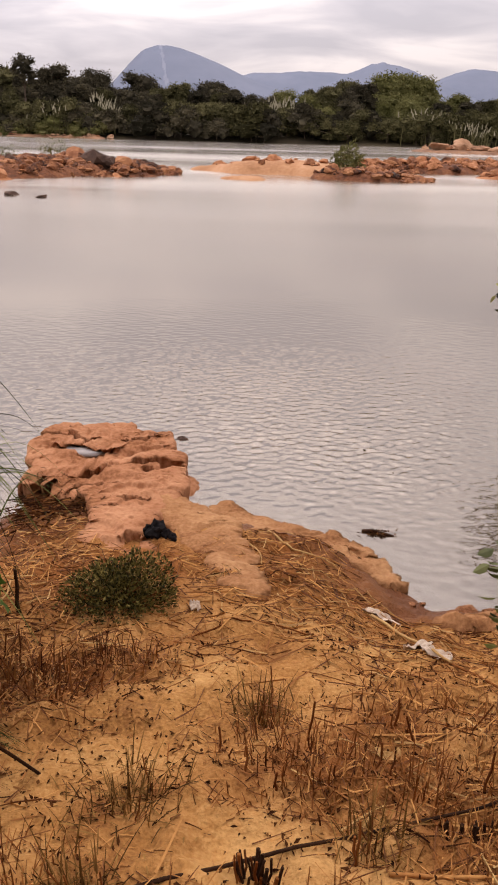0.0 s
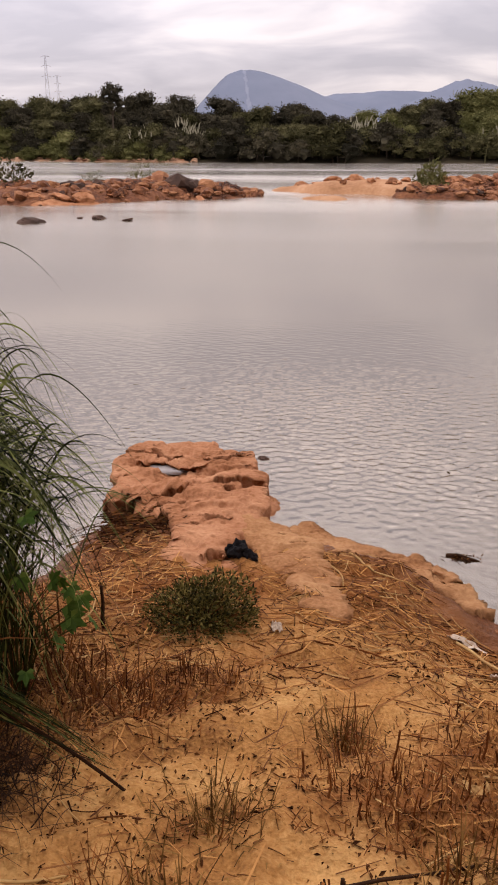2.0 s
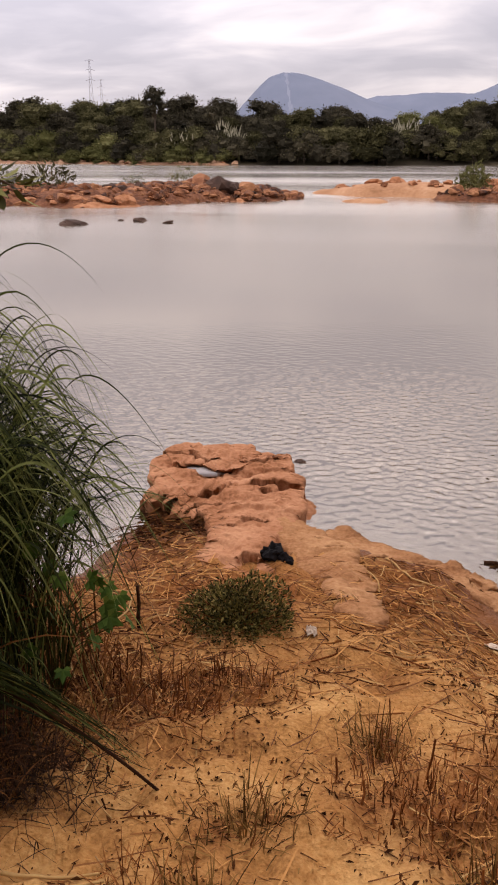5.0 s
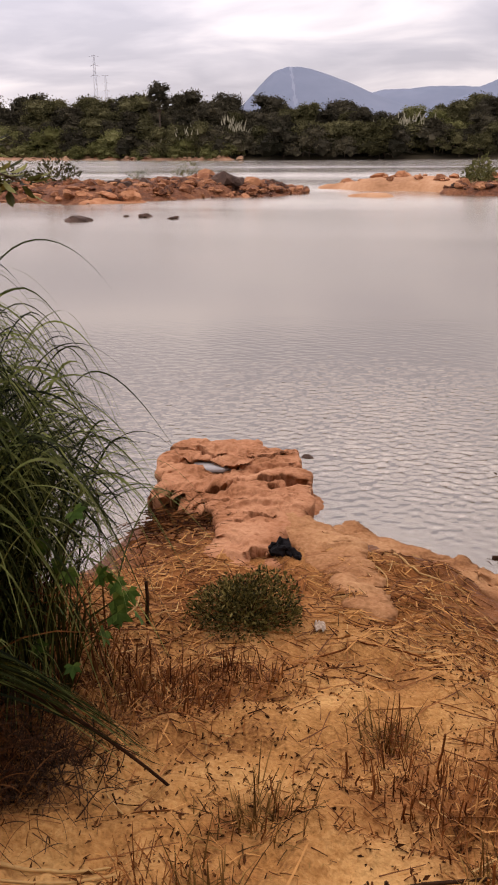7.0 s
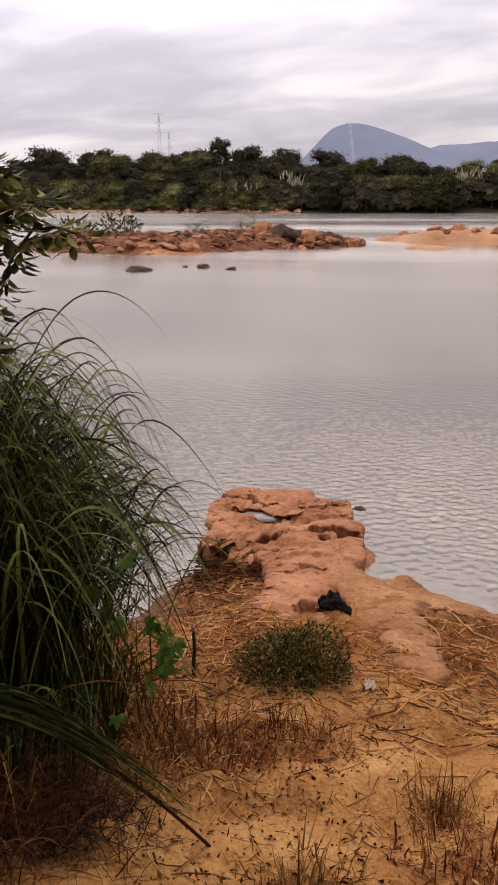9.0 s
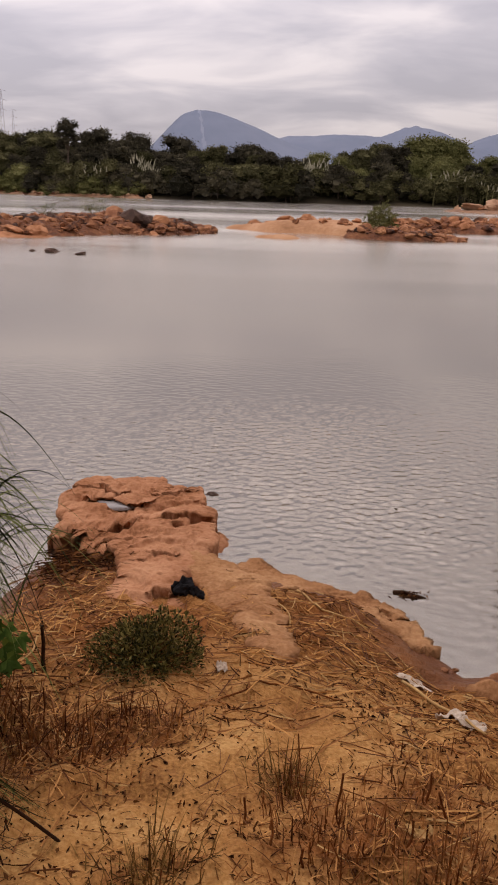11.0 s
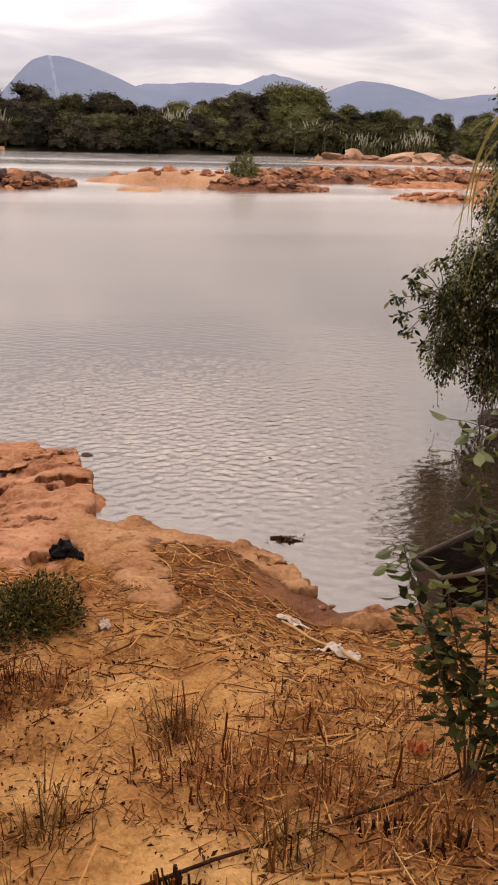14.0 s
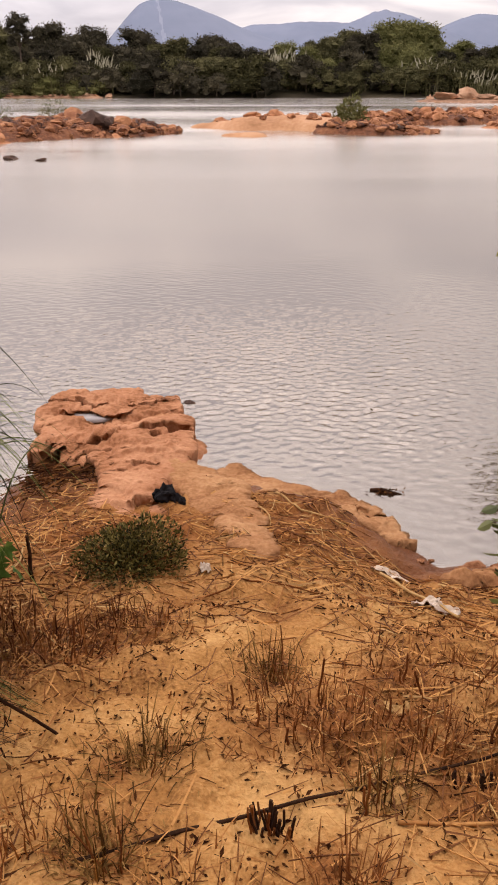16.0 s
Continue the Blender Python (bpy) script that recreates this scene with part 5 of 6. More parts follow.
def drift(x, y):
    ob = base("driftwood", x, y, 0.0)
    a = Pieces()
    a.tube([(-0.09, 0.03, 0.0), (-0.03, 0.02, 0.010), (0.04, -0.01, 0.006), (0.09, -0.02, -0.004)], 0.013, 0.008, 6)
    a.make("branch", CHARRED, ob, smooth=True)
    b = Pieces()
    b.tube([(-0.01, 0.02, 0.005), (0.01, -0.02, 0.010), (0.04, -0.04, 0.002)], 0.008, 0.004, 5)
    b.make("twig", CHARRED, ob, smooth=True)
    r = np.random.default_rng(91)
    lf = Pieces()
    for _ in range(46):
        p = np.array([r.normal() * 0.045, r.normal() * 0.018, 0.004 + 0.014 * r.random()])
        al = unit(r.normal(size=3) * (1, 1, 0.4))
        lf.leaf(p, al, unit(np.cross(al, r.normal(size=3))), 0.018 + 0.022 * r.random(), 0.010, 0.4)
    tagged(lf.make("dead_leaves", SCRAP, ob, "sodden dark leaves caught on the branch"), kind="stuff")
    return tagged(ob, "dark waterlogged branch floating near the shore", "driftwood")


drift(0.80, 4.19)


def puddle(x, y, z):
    a = np.linspace(0, 2 * math.pi, 28, endpoint=False)
    v = [(0, 0, 0.004)] + [(0.150 * math.cos(t) * (1 + 0.22 * math.sin(3 * t)), 0.110 * math.sin(t) * (1 + 0.2 * math.sin(2 * t + 1)), 0.004) for t in a] + [(0.150 * math.cos(t) * (1 + 0.22 * math.sin(3 * t)), 0.110 * math.sin(t) * (1 + 0.2 * math.sin(2 * t + 1)), -0.02) for t in a]
    f = [(0, 1 + i, 1 + (i + 1) % 28) for i in range(28)] + [(1 + i, 29 + i, 29 + (i + 1) % 28, 1 + (i + 1) % 28) for i in range(28)]
    ob = link("rain_puddle", v, f, BILGE)
    ob.matrix_basis = pose(x, y, z)
    return tagged(ob, "small pale puddle in a hollow of the rock", "puddle")


puddle(-1.09, 5.23, 0.060)
for x, y, s in ((-0.47, 5.62, 0.12), (-0.10, 4.55, 0.05), (1.13, 3.40, 0.12), (1.05, 3.36, 0.07), (1.22, 3.36, 0.09), (0.86, 3.42, 0.05), (0.92, 3.46, 0.04)):
    tagged(rock(None, "orange" if x > 0.5 else "dark", x, y, max(h_at(x, y), 0.0) + 0.003, s, 0.8 if x > 0.5 else 0.3, "stone"), "small stone at the water's edge", "rock", group="shore stones")


def leafy_bush(x, y, radius, tall, many, label, mat, seed, leaf=0.022, stems=16, z=None):
    """A low bush: fine stems from one root and many small leaves."""
    r = np.random.default_rng(seed)
    ob = base("bush", x, y, h_at(x, y) if z is None else z)
    st, lf = Pieces(), Pieces()
    for i in range(stems):
        a = r.random() * 6.28
        e = np.array([math.cos(a), math.sin(a), 0]) * radius * (0.3 + 0.6 * r.random()) + np.array([0, 0, tall * (0.45 + 0.45 * r.random())])
        st.tube([(0, 0, -0.02), tuple(e * (0.45, 0.45, 0.6)), tuple(e)], 0.0035, 0.0015, 4)
    for _ in range(many):
        d = unit(r.normal(size=3))
        d[2] = abs(d[2])
        k = r.random() ** 0.45
        lumpy = 0.78 + 0.5 * float(vn(np.array([d[0] * 2.3 + seed]), np.array([d[1] * 2.3 + d[2]]), 2)[0])
        p = np.array([d[0] * radius, d[1] * radius * 0.9, d[2] * tall]) * k * lumpy + (0, 0, 0.012)
        al = unit(d + r.normal(size=3) * 0.8 + (0, 0, 0.3))
        lf.leaf(p, al, unit(np.cross(al, r.normal(size=3))), leaf * (0.6 + 0.8 * r.random()), leaf * 0.38)
    st.make("stem", BROWN_STEM, ob)
    tagged(lf.make("foliage", mat, ob), kind="stuff")
    return tagged(ob, label, "bush")


leafy_bush(-0.465, 2.80, 0.215, 0.235, 5400, "low dense green bush growing in the sand", BUSH, 41, 0.022)
leafy_bush(4.35, 40.2, 0.75, 1.0, 900, "bright green bush growing on river rocks", LIGHT, 42, 0.19, z=0.48)
leafy_bush(-14.2, 35.2, 1.2, 1.35, 300, "sparse leafy bush on the rock bar", OLIVE, 43, 0.25, z=0.48)
leafy_bush(-16.6, 36.0, 0.9, 0.8, 260, "sparse leafy bush on the rock bar", OLIVE, 44, 0.23, z=0.48)
leafy_bush(-11.4, 38.5, 0.7, 0.6, 300, "small green bush on the rock bar", LIGHT, 45, 0.12, z=0.48)
leafy_bush(-9.4, 40.0, 0.9, 0.8, 420, "pale grassy bush on the rock bar", LIGHT, 46, 0.13, z=0.48)
leafy_bush(6.0, 47.8, 0.4, 0.4, 160, "small green plant on river rocks", OLIVE, 47, 0.11, z=0.25)


# ---- tall reeds ----
def reed_clump(x, y, many, tall, label, seed, toward=0.0, spread_a=0.8, wide=0.0145, rad=0.13, reach=0.50, mat=None, low=0.52):
    """A fountain of long blades from one root: they rise, arch over towards the open water and hang down."""
    r = np.random.default_rng(seed)
    z = h_at(x, y)
    ob = base("reed_clump", x, y, z)
    pc = Pieces()
    t = (np.linspace(0, 1, 24) ** 0.85)[:, None]
    for _ in range(many):
        root = np.array([*(r.normal(size=2) * rad), -0.03])
        a = toward + r.normal() * spread_a
        out = np.array([math.cos(a), math.sin(a), 0.0])
        h = tall * (low + (1 - low) * r.random() ** 0.9)
        R = reach * (0.60 + 0.42 * r.random()) * (0.6 + 0.4 * h / tall)
        fall = h * (0.04 + 0.26 * r.random() ** 1.5)
        wob = r.normal(size=3) * 0.05
        c1 = root + out * R * 0.12 + (0, 0, h * 0.92) + wob
        c2 = root + out * R * 0.72 + (0, 0, h * 1.24)
        tip = root + out * R * (0.95 + 0.30 * r.random()) + (0, 0, h - fall) + wob
        pts = (1 - t) ** 3 * root + 3 * t * (1 - t) ** 2 * c1 + 3 * t * t * (1 - t) * c2 + t**3 * tip
        bend = 0.45 + 0.35 * r.random()
        pts[:, 2:] -= h * (0.2 + 1.6 * r.random() ** 2) * np.clip(t - bend, 0, 1) ** 1.6
        side = unit(np.array([-math.sin(a), math.cos(a), r.normal() * 0.5]))
        pc.ribbon(list(pts), wide * (0.45 + 0.7 * r.random()), side, 0.97)
    tagged(pc.make("foliage", mat or REED, ob), kind="stuff")
    if tall > 0.7:
        # dark blades put low in the clump in place of its inner shade
        dead = Pieces()
        for _ in range(110):
            root = (*(r.normal(size=2) * rad * 1.25), -0.03)
            a = r.random() * 6.28
            dead.ribbon(blade_points(root, a, tall * (0.2 + 0.45 * r.random()), 0.05 + abs(r.normal()) * 0.25, 0.3 + 1.5 * r.random(), 9), 0.005 + 0.006 * r.random(), np.array([-math.sin(a), math.cos(a), 0.3]), 0.9)
        tagged(dead.make("dead_foliage", SCRAP, ob, "dark blades low in the clump, standing in for shade"), kind="stuff")
    return tagged(ob, label, "reeds", group="reeds on the bank")


REEDS = [(-1.36, 1.92, 1.28, 0.0), (-1.30, 2.12, 1.12, 0.1), (-1.45, 2.30, 1.20, 0.0), (-1.50, 1.80, 1.30, 0.1), (-1.60, 1.84, 1.42, 0.1), (-1.60, 2.05, 1.40, -0.1), (-1.75, 2.4, 1.35, 0.0), (-1.85, 2.1, 1.45, 0.1),
         (-1.20, 1.88, 0.95, 0.1), (-1.18, 2.05, 0.80, 0.1), (-2.0, 2.6, 1.4, 0.0), (-1.38, 2.45, 0.85, 0.1),
         # unseen clumps added beside the view to darken the reeds' foot
         (-1.75, 1.45, 1.35, 2.2), (-1.62, 1.10, 1.2, 2.5), (-1.95, 1.00, 1.4, 2.2), (-2.1, 1.60, 1.4, 1.8)]
for i, (x, y, tall, toward) in enumerate(REEDS):
    reed_clump(x - 0.07, y + 0.03, 190, min(tall, 1.27) * 1.06, "tall green reeds with long arching blades", 300 + i, toward + 0.2, 0.48, 0.0155, 0.12, 0.55, None, 0.74 if y < 1.9 else 0.6)
for i, (x, y) in enumerate(((-1.14, 1.80), (-1.22, 1.60), (-1.16, 1.95), (-1.26, 1.75), (-1.18, 2.15), (-1.28, 2.3))):
    reed_clump(x, y, 60, 0.48, "low dark reed blades drooping to the sand", 330 + i, -0.2, 1.2, 0.008, 0.09, 0.22)
# dead litter in the darkest stem colours, partly painting shade under the reeds
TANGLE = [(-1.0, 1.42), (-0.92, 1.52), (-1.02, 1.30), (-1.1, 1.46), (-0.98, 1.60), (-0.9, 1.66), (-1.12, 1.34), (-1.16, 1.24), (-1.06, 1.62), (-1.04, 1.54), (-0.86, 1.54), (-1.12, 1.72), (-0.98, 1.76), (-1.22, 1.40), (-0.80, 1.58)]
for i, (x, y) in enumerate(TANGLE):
    reed_clump(x, y, 170, 0.09 if x > -0.95 else 0.20, "tangled dead reed litter, darkened also for shade under the reeds", 340 + i, 0.0, 2.4, 0.0032, 0.085, 0.20, (SCRAP, CHARRED, CHARRED)[i % 3], 0.2)


def reed_sheaf():
    """A bent sheaf of blades that arches over from the reeds, its cane's end on the sand."""
    o = np.array([-1.20, 1.30, 0.62])
    ob = base("reed_sheaf", *o)
    r = np.random.default_rng(77)
    t = np.linspace(0, 1, 22)[:, None]

    def arch(end, loose, high):
        c1, c2 = np.array([-1.15, 1.32, 1.45 + high]), np.array([-0.80, 1.42, 1.28 + high])
        p = (1 - t) ** 3 * (o + r.normal(size=3) * loose) + 3 * t * (1 - t) ** 2 * (c1 + r.normal(size=3) * loose) + 3 * t * t * (1 - t) * (c2 + r.normal(size=3) * loose) + t**3 * end
        return list(p - o)

    pc = Pieces()
    for i in range(46):
        k = 0.8 * r.random() ** 2.2
        end = np.array([-0.520 - 0.18 * k, 1.61 - 0.06 * k, 0.735 + 0.10 * k]) + r.normal(size=3) * (0.018, 0.018, 0.022)
        pc.ribbon(arch(end, 0.03, -0.06 + 0.03 * r.normal()), 0.006 + 0.007 * r.random(), unit(np.array([-0.4, 0.85, r.normal() * 0.9])), 0.95)
    tagged(pc.make("foliage", REED, ob), kind="stuff")
    c = Pieces()
    c.tube(arch(np.array([-0.484, 1.631, 0.628]), 0.0, -0.09), 0.0042, 0.0045, 6)
    c.make("cane", CHARRED, ob)
    return tagged(ob, "bent sheaf of green reed blades arching to the sand", "reeds", group="reeds on the bank")


reed_sheaf()
for x, y, tall, lean, az in ((-0.93, 1.50, 0.24, 0.25, 2.6), (-1.02, 1.47, 0.22, 0.2, 0.6), (-0.99, 1.52, 0.18, 0.45, 0.2), (-0.90, 1.44, 0.16, 0.5, 3.4)):
    tagged(stalk(x, y, tall, lean, az, 0.0028, PALE_STRAW, None, "dry_stalk"), "thin pale dry stalk standing in dark litter", "stalk", group="dry stalks")


def leaf_lobed(pc, p, along, side, size):
    """A broad leaf of five pointed lobes."""
    up = unit(np.cross(along, side))
    for ang, k in ((0, 1.0), (0.75, 0.8), (-0.75, 0.8), (1.5, 0.55), (-1.5, 0.55)):
        al = along * math.cos(ang) + side * math.sin(ang)
        sd = side * math.cos(ang) - along * math.sin(ang)
        pc.leaf(p, unit(al - up * 0.15), sd, size * k, size * 0.42, 0.05)


def broad_plant():
    ob = base("broad_leaved_plant", -0.92, 2.0, h_at(-0.92, 2.0))
    o = np.array(ob.matrix_basis.translation)
    r = np.random.default_rng(55)
    ends = [(-0.70, 1.87, 1.10), (-0.65, 1.90, 1.04), (-0.74, 1.86, 1.20), (-0.68, 1.88, 0.98), (-0.77, 1.85, 1.30), (-0.63, 1.92, 0.95), (-0.80, 1.84, 1.12), (-0.73, 1.9, 0.90)]
    ends += [(-0.95 + 0.26 * r.random(), 1.84 + 0.16 * r.random(), 0.80 + 0.48 * r.random()) for _ in range(14)]
    for e in ends:
        st = Pieces()
        e = np.array(e) - o
        st.tube([(0, 0, -0.03), tuple(e * (0.5, 0.5, 0.75)), tuple(e)], 0.0026, 0.0014, 4)
        st.make("stem", SHRUB, ob)
        lf = Pieces()
        al = unit(np.array([0.5, -0.5, -0.55]) + r.normal(size=3) * 0.35)
        leaf_lobed(lf, e, al, unit(np.cross(al, np.array([0.2, -0.9, 0.5]) + r.normal(size=3) * 0.3)), 0.044 + 0.02 * r.random())
        lf.make("leaf", BROAD, ob)
    return tagged(ob, "plant with broad lobed bright green leaves among reeds", "plant")


broad_plant()


def sapling(name, root, stems, leaf, many, mat, label, category, seed, hang=0.6, wide=0.36, thick=0.006, young=0, twiggy=0.5):
    """Stems through given points, with oval leaves along their upper parts."""
    r = np.random.default_rng(seed)
    ob = base(name, *root)
    o = np.array(root)
    for stem in stems:
        P = np.array([root, *stem], float) - o
        t = np.linspace(0, 1, len(P))
        k = np.linspace(0, 1, 10)
        pts = np.stack([np.interp(k, t, P[:, j]) for j in range(3)], 1)
        pts[1:-1] = (pts[:-2] + 2 * pts[1:-1] + pts[2:]) / 4
        st = Pieces()
        st.tube(pts, thick, thick * 0.35, 5)
        lf, yl = Pieces(), Pieces()
        for i in range(many):
            u = 0.28 + 0.72 * (i + r.random()) / many
            p = np.array([np.interp(u, k, pts[:, j]) for j in range(3)])
            a = i * 2.4 + r.normal() * 0.5
            al = unit([math.cos(a), math.sin(a), 0.35 - hang * r.random()])
            sd = unit(np.cross(al, (0, 0, 1)) + r.normal(size=3) * 0.25)
            q = p + (al + r.normal(size=3) * (0.5 if twiggy > 1 else 0.0)) * leaf * (0.2 + twiggy * r.random())
            L = leaf * (0.65 + 0.6 * r.random())
            if twiggy > 1:
                st.tube([p, (p + q) / 2 + (0, 0, 0.004), q], 0.0012, 0.0008, 3)
            (yl if young and u > 1 - young else lf).oval(q, al, sd, L, L * wide * 1.25, 0.12, 0.15)
        st.make("stem", BARK, ob)
        tagged(lf.make("foliage", mat, ob), kind="stuff")
        if yl.v:
            tagged(yl.make("young_foliage", YOUNG, ob, "light green young leaves"), kind="stuff")
    return tagged(ob, label, category)


sapling("leafy_sapling", (-1.02, 1.42, h_at(-1.02, 1.42)), [[(-0.95, 1.41, 1.5), (-0.835, 1.4, 1.975), (-0.745, 1.42, 2.185), (-0.645, 1.46, 2.145)], [(-0.96, 1.4, 1.5), (-0.855, 1.36, 2), (-0.815, 1.38, 2.195), (-0.695, 1.43, 2.215)], [(-1, 1.38, 1.5), (-0.915, 1.32, 2.065), (-0.835, 1.35, 2.205), (-0.755, 1.38, 2.155)],
         [(-1.02, 1.38, 1.5), (-0.955, 1.3, 2.065), (-0.875, 1.33, 2.135), (-0.805, 1.38, 2.045)], [(-1.04, 1.4, 1.6), (-0.935, 1.32, 2.115), (-0.835, 1.34, 2.285), (-0.755, 1.38, 2.265)], [(-1.02, 1.4, 1.4), (-0.97, 1.36, 1.75), (-0.875, 1.38, 1.975), (-0.825, 1.4, 1.935)], [(-1.04, 1.38, 1.5), (-0.955, 1.34, 1.965), (-0.895, 1.36, 2.215), (-0.785, 1.4, 2.245)], [(-1.06, 1.38, 1.4), (-1, 1.32, 1.8), (-0.925, 1.34, 1.975), (-0.875, 1.36, 1.895)]],
        0.042, 210, SAPLING, "slender sapling with drooping narrow dark leaves", "sapling", 61, 1.5, 0.32)
sapling("bank_shrub", (0.83, 1.56, h_at(0.83, 1.56) - 0.03), [[(0.80, 1.60, 0.80), (0.74, 1.65, 1.02), (0.68, 1.69, 1.18), (0.645, 1.70, 1.30)], [(0.82, 1.60, 0.84), (0.78, 1.64, 0.98), (0.73, 1.67, 1.08)], [(0.84, 1.60, 0.85), (0.80, 1.66, 1.02), (0.77, 1.70, 1.18)], [(0.87, 1.60, 0.95), (0.84, 1.66, 1.30), (0.81, 1.70, 1.50), (0.81, 1.70, 1.63)],
         [(0.90, 1.58, 0.95), (0.90, 1.62, 1.20), (0.86, 1.66, 1.36), (0.80, 1.68, 1.38)], [(0.88, 1.55, 0.85), (0.93, 1.55, 1.05), (0.96, 1.60, 1.3)], [(0.92, 1.55, 0.8), (0.98, 1.58, 0.95), (1.0, 1.62, 1.15)], [(0.90, 1.52, 0.75), (0.95, 1.50, 0.86), (0.94, 1.54, 1.0)]],
        0.042, 84, SHRUB, "leafy shrub with oval dark green leaves on the bank", "shrub", 62, 1.1, 0.46, 0.004, 0.10, 1.2)


# ---- boat drawn up at the shore ----
def boat():
    """A narrow flat-ended wooden punt; its bow rests on the mud."""
    ob = base("boat", 1.37, 3.38, 0.02, 22)

    def board(name, pts, thick, mat, label=""):
        bm = bmesh.new()
        vs = [bm.verts.new(p) for p in pts]
        bm.faces.new(vs)
        bmesh.ops.recalc_face_normals(bm, faces=bm.faces)
        ex = bmesh.ops.solidify(bm, geom=bm.faces[:], thickness=thick)
        bmesh.ops.bevel(bm, geom=[e for e in bm.edges], offset=min(0.004, thick * 0.25), segments=1, affect="EDGES")
        return part(name, bm, mat, ob, label)

    b, m, L = 0.11, 0.36, 2.4
    top, low = 0.225, 0.02
    board("bow_board", [(0, -b, top), (0, b, top), (0.05, b * 0.85, low), (0.05, -b * 0.85, low)], 0.022, GUNWALE, "worn flat bow board")
    for s, nm in ((1, "side_board"), (-1, "side_board")):
        board(nm, [(0.0, s * b, top), (1.0, s * m * 0.80, top - 0.01), (1.0, s * m * 0.70, low), (0.05, s * b * 0.85, low)], 0.02, HULL)
        board(nm, [(1.0, s * m * 0.80, top - 0.01), (L, s * m, top), (L, s * m * 0.9, low), (1.0, s * m * 0.70, low)], 0.02, HULL)
        rail = Pieces()
        rail.tube([(-0.005, s * b, top + 0.006), (0.5, s * (b + 0.105), top), (1.0, s * m * 0.80, top - 0.004), (L, s * m, top + 0.006)], 0.011, 0.011, 6)
        rail.make("gunwale", GUNWALE, ob, "worn brown gunwale")
    board("bottom", [(0.05, -b * 0.85, low), (1.0, -m * 0.7, low - 0.01), (L, -m * 0.9, low), (L, m * 0.9, low), (1.0, m * 0.7, low - 0.01), (0.05, b * 0.85, low)], 0.02, HULL)
    board("stern_board", [(L, -m, top), (L, m, top), (L, m * 0.9, low), (L, -m * 0.9, low)], 0.022, HULL)
    board("thwart", [(0.95, -0.27, 0.15), (1.15, -0.29, 0.15), (1.15, 0.29, 0.15), (0.95, 0.27, 0.15)], 0.022, GUNWALE)
    board("bilge_water", [(0.30, -0.07, low + 0.05), (0.62, -0.13, low + 0.05), (0.66, 0.10, low + 0.05), (0.36, 0.08, low + 0.05)], 0.006, BILGE, "dull water lying in the boat")
    return tagged(ob, "narrow dark wooden boat with a flat bow on the mud", "boat")


boat()


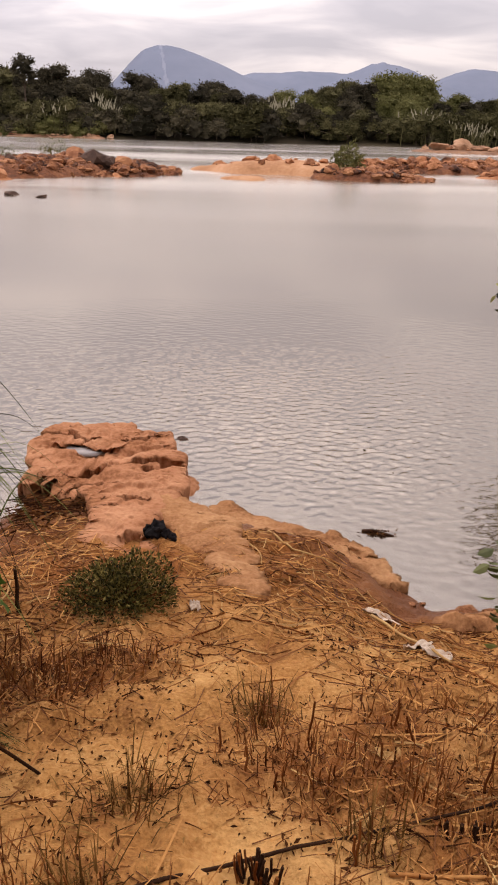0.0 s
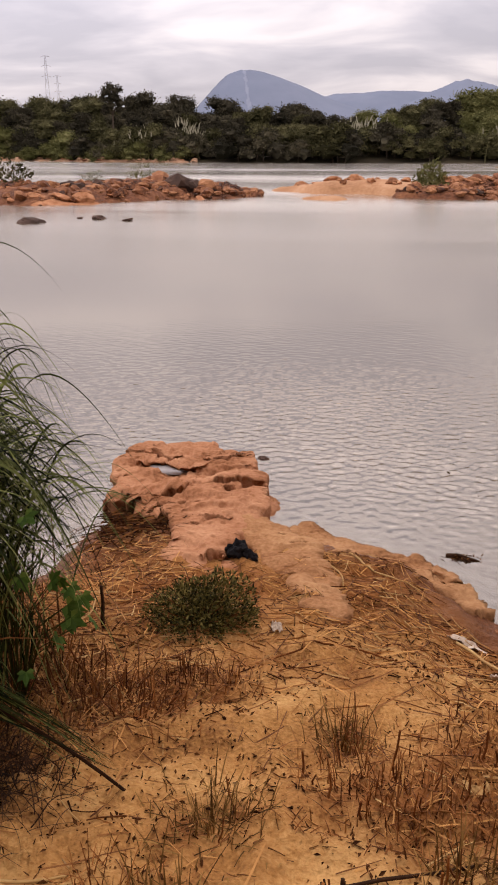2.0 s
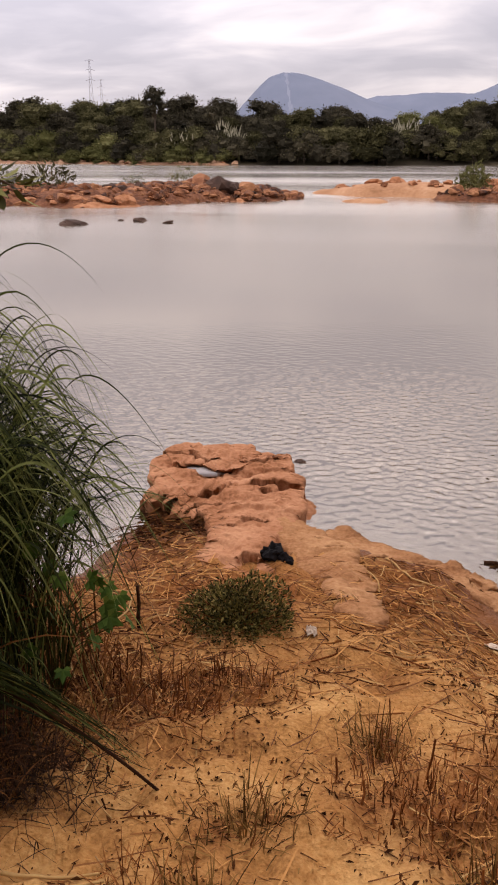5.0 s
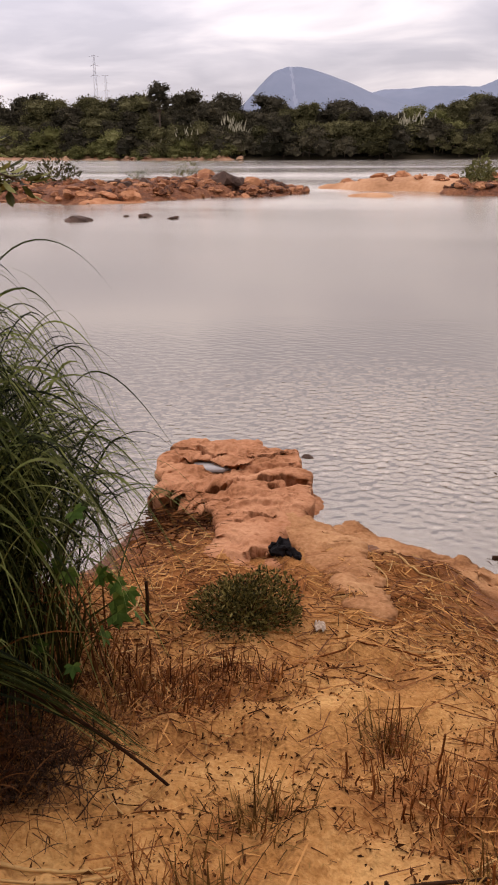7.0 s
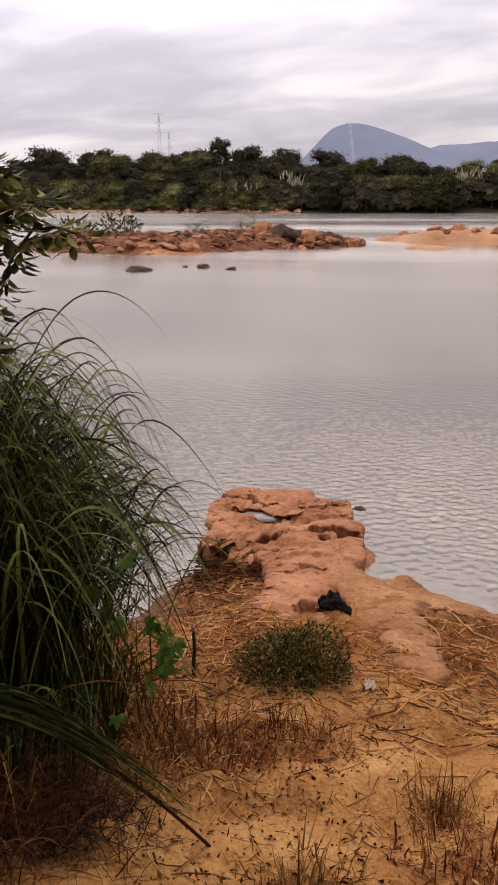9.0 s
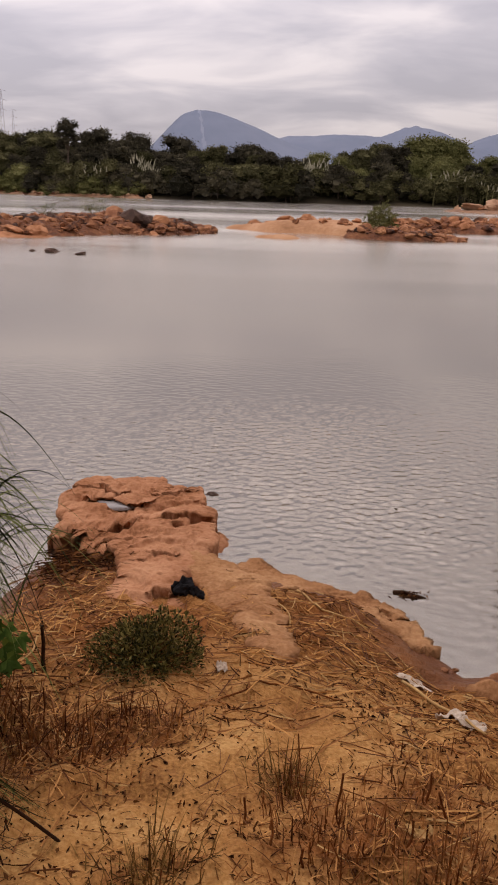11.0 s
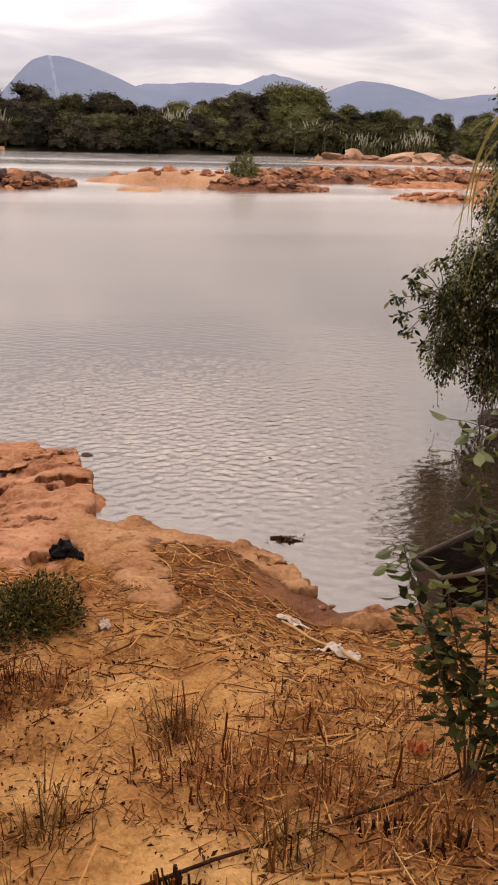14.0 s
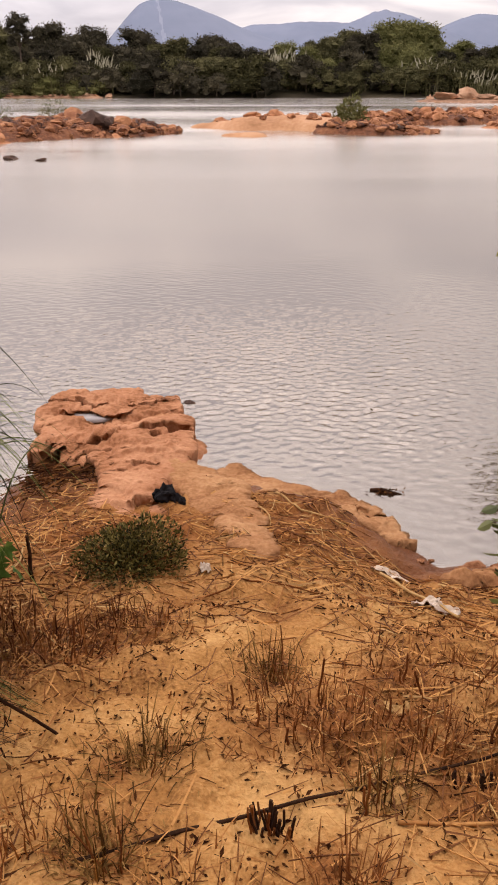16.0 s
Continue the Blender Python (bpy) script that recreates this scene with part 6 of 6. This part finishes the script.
# ---- vine-hung tree over the water ----
def vine_tree():
    ob = base("vine_tree", 3.3, 6.6, 0.0)
    o = np.array([3.3, 6.6, 0.0])
    eye = np.array([0.0, 0.0, 2.23])
    r = np.random.default_rng(71)
    tr = Pieces()
    tr.tube([(0, 0, -0.3), (0.02, -0.05, 0.6), (-0.10, -0.15, 1.4), (-0.12, -0.25, 2.4), (0.1, -0.3, 3.6)], 0.13, 0.05, 8)
    tr.make("trunk", BARK, ob, smooth=True)
    lobes = [(2.19, 5.16, 1.47, 0.24), (1.99, 5.13, 1.20, 0.18), (2.30, 5.18, 1.05, 0.26), (2.02, 5.19, 0.85, 0.17), (2.28, 5.17, 1.85, 0.17), (2.27, 5.18, 2.2, 0.16), (2.36, 5.2, 0.72, 0.20),
             (2.42, 5.1, 1.5, 0.30), (2.55, 5.2, 1.15, 0.30), (2.45, 5.15, 2.0, 0.26), (2.42, 5.2, 2.45, 0.24), (2.6, 5.3, 1.8, 0.35), (2.7, 5.3, 2.3, 0.38), (2.75, 5.3, 1.3, 0.35), (2.65, 5.3, 0.75, 0.28),
             (2.9, 5.5, 1.7, 0.42), (3.0, 5.5, 2.4, 0.45), (2.8, 5.4, 2.9, 0.40), (2.55, 5.25, 2.85, 0.28), (3.2, 5.6, 1.2, 0.45), (3.3, 5.7, 2.0, 0.5), (3.1, 5.8, 3.2, 0.5), (2.08, 5.13, 1.33, 0.17), (2.06, 5.16, 1.02, 0.18)]
    for x, y, z, s in lobes:
        c, s = eye + (np.array([x, y, z]) - eye) * 1.2 - o, s * 1.2
        br = Pieces()
        top = np.array([-0.11, -0.2, min(max(z + 0.2, 0.5), 2.6)])
        br.tube([tuple(top), tuple((top + c) / 2 + (0, 0, 0.08)), tuple(c)], 0.022, 0.008, 5)
        br.make("branch", BARK, ob)
        lf = Pieces()
        lump(lf, c, (s * 0.42, s * 0.42, s * 0.5), r, 0.5, 2)
        for _ in range(int(1700 * (s / 0.25) ** 1.7)):
            d = unit(r.normal(size=3))
            p = c + d * s * np.array([0.92, 0.92, 1.05]) * (0.35 + 0.75 * r.random() ** 0.7 + (0.25 * r.random() if r.random() < 0.1 else 0))
            al = unit(d * 0.5 + r.normal(size=3) * 0.4 + (0, 0, -0.9))
            L = 0.018 + 0.024 * r.random()
            lf.leaf(p, al, unit(np.cross(al, r.normal(size=3))), L, L * 0.50, 0.1, 0.1)
        tagged(lf.make("foliage", VINE, ob), kind="stuff")
    # a spray of leafy twigs reaching out over the water, a whorl of dark leaves at each end
    root = np.array([2.35, 6.15, 1.05]) - o
    for x, z in ((1.92, 1.06), (2.02, 1.23), (1.99, 0.91), (2.13, 1.30), (2.06, 0.76), (2.16, 0.95), (2.22, 1.11), (2.26, 1.38), (2.10, 1.12), (2.20, 0.62)):
        tip = np.array([x, 6.12 + 0.10 * r.normal(), z]) - o
        tw = Pieces()
        tw.tube([tuple(root), tuple((root + tip) / 2 + (0, 0, 0.03)), tuple(tip)], 0.006, 0.002, 4)
        tw.make("twig", BARK, ob)
        lf = Pieces()
        for i in range(26):
            p = tip + (root - tip) * 0.22 * r.random() + r.normal(size=3) * 0.022
            al = unit([-0.25 + r.normal() * 0.7, r.normal() * 0.7, -0.35 + r.normal() * 0.5])
            L = 0.045 + 0.030 * r.random()
            lf.oval(p, al, unit(np.cross(al, r.normal(size=3))), L, L * 0.40, 0.1, 0.25)
        tagged(lf.make("foliage", VINE, ob), kind="stuff")
    # an unseen crown overhead, added to shade the water, boat and shrub
    for x, y, z, s in ((2.5, 4.6, 4.0, 0.75), (3.4, 4.9, 4.2, 0.85), (2.2, 5.8, 4.3, 0.75), (3.1, 6.2, 4.6, 0.9), (4.1, 5.8, 4.3, 0.9), (3.0, 3.7, 4.0, 0.7), (3.9, 4.2, 4.1, 0.85), (2.6, 5.3, 4.8, 0.8), (4.3, 7.0, 4.4, 0.9), (3.0, 7.2, 4.5, 0.8), (3.6, 5.4, 5.0, 0.8), (4.4, 5.2, 3.2, 0.8), (4.5, 6.4, 2.6, 0.8)):
        c = np.array([x, y, z]) - o
        br = Pieces()
        br.tube([(0.1, -0.3, 3.4), tuple((np.array([0.1, -0.3, 3.4]) + c) / 2 + (0, 0, 0.15)), tuple(c)], 0.035, 0.012, 5)
        br.make("branch", BARK, ob)
        lf = Pieces()
        lump(lf, c, (s * 0.72, s * 0.72, s * 0.5), r, 0.5, 2)
        for _ in range(1100):
            d = unit(r.normal(size=3))
            al = unit(d * 0.6 + r.normal(size=3) * 0.5 + (0, 0, -0.5))
            L = 0.06 + 0.05 * r.random()
            lf.leaf(c + d * s * (0.5 + 0.6 * r.random()) * np.array([1, 1, 0.75]), al, unit(np.cross(al, r.normal(size=3))), L, L * 0.55, 0.1, 0.1)
        tagged(lf.make("foliage", VINE, ob), kind="stuff")
    # hanging vine strands and bare twigs below
    for i in range(40):
        x, y = 2.46 + 0.9 * r.random(), 6.12 + 0.25 * r.random()
        z0, z1 = 0.7 + 0.3 * r.random(), 0.03 + 0.35 * r.random()
        vi = Pieces()
        p0, p1 = np.array([x, y, z0]) - o, np.array([x + r.normal() * 0.08, y + r.normal() * 0.05, z1]) - o
        vi.tube([tuple(p0), tuple((p0 + p1) / 2 + r.normal(size=3) * 0.03), tuple(p1)], 0.004, 0.002, 4)
        vi.make("vine", BROWN_STEM if i % 2 else BARK, ob)
        if i % 2:
            lf = Pieces()
            for _ in range(44):
                p = p0 + (p1 - p0) * r.random() + r.normal(size=3) * 0.03
                al = unit(r.normal(size=3) * 0.6 + (0, 0, -0.8))
                lf.leaf(p, al, unit(np.cross(al, r.normal(size=3))), 0.030, 0.018)
            tagged(lf.make("foliage", VINE, ob), kind="stuff")
    for i in range(14):
        tw = Pieces()
        p0 = np.array([2.75 + 0.6 * r.random(), 6.0 + 0.3 * r.random(), 0.02]) - o
        e = p0 + np.array([r.normal() * 0.10, r.normal() * 0.1, 0.35 + 0.3 * r.random()])
        tw.tube([tuple(p0), tuple((p0 + e) / 2 + r.normal(size=3) * 0.06), tuple(e)], 0.008, 0.003, 5)
        tw.make("twig", BARK, ob)
    return tagged(ob, "tree hung with dense leafy vines, leaning over the water", "tree")


vine_tree()


def mud_bank():
    n = 40
    a = np.linspace(0, 2 * math.pi, n, endpoint=False)
    rr = np.linspace(0, 1, 9)
    v, f = [], []
    for i, k in enumerate(rr):
        for t in a:
            w = 1 + 0.5 * fbm(np.cos(t) * 1.5, np.sin(t) * 1.5, 2, 3)
            x, y = 3.2 + 0.55 * k * math.cos(t) * w, 6.25 + 0.42 * k * math.sin(t) * w
            v.append((x, y, 0.09 * (1 - k**2) - 0.06 * k + 0.06 * float(fbm(x * 5, y * 5, 3, 3))))
    for i in range(len(rr) - 1):
        for j in range(n):
            f.append((i * n + j, i * n + (j + 1) % n, (i + 1) * n + (j + 1) % n, (i + 1) * n + j))
    return tagged(link("mud_hummock", v, f, MUD), "dark wet mud hummock at the foot of the tree", "mud")


mud_bank()


def dry_reed():
    """Long yellowing blades hanging into view from a tall reed at the bank's edge."""
    root = (1.62, 2.62, h_at(1.62, 2.62) - 0.03)
    ob = base("dry_reed", *root)
    o = np.array(root)
    cane = Pieces()
    cane.tube([(0, 0, 0), (-0.06, 0.02, 0.9), (-0.14, 0.05, 1.6), (-0.22, 0.08, 2.1)], 0.009, 0.005, 6)
    cane.make("cane", DRY_REED, ob)
    curves = [((1.45, 2.70, 2.50), (1.18, 2.77, 2.42), (1.115, 2.79, 2.2), (1.108, 2.79, 1.84)), ((1.45, 2.70, 2.30), (1.22, 2.76, 2.16), (1.14, 2.78, 2.06), (1.09, 2.79, 1.95)),
              ((1.42, 2.70, 2.36), (1.20, 2.76, 2.40), (1.125, 2.78, 2.25), (1.135, 2.78, 1.96)), ((1.46, 2.70, 2.30), (1.30, 2.74, 2.34), (1.14, 2.78, 2.33), (1.11, 2.79, 2.24)),
              ((1.50, 2.68, 2.32), (1.24, 2.75, 2.28), (1.20, 2.76, 2.05), (1.15, 2.77, 1.72)), ((1.47, 2.69, 2.2), (1.28, 2.74, 2.25), (1.22, 2.76, 2.18), (1.19, 2.77, 2.02)),
              ((1.46, 2.69, 2.30), (1.16, 2.77, 2.36), (1.12, 2.79, 2.1), (1.16, 2.78, 1.90))]
    for c in curves:
        p = [np.array(q) - o for q in c]
        t = np.linspace(0, 1, 12)[:, None]
        pts = (1 - t) ** 3 * p[0] + 3 * t * (1 - t) ** 2 * p[1] + 3 * t * t * (1 - t) * p[2] + t**3 * p[3]
        b = Pieces()
        b.ribbon(list(pts), 0.014, unit([0.75, -0.5, 0.3]), 0.92)
        b.make("blade", DRY_REED, ob)
    return tagged(ob, "tall reed with long yellowing drooping blades", "reed")


dry_reed()
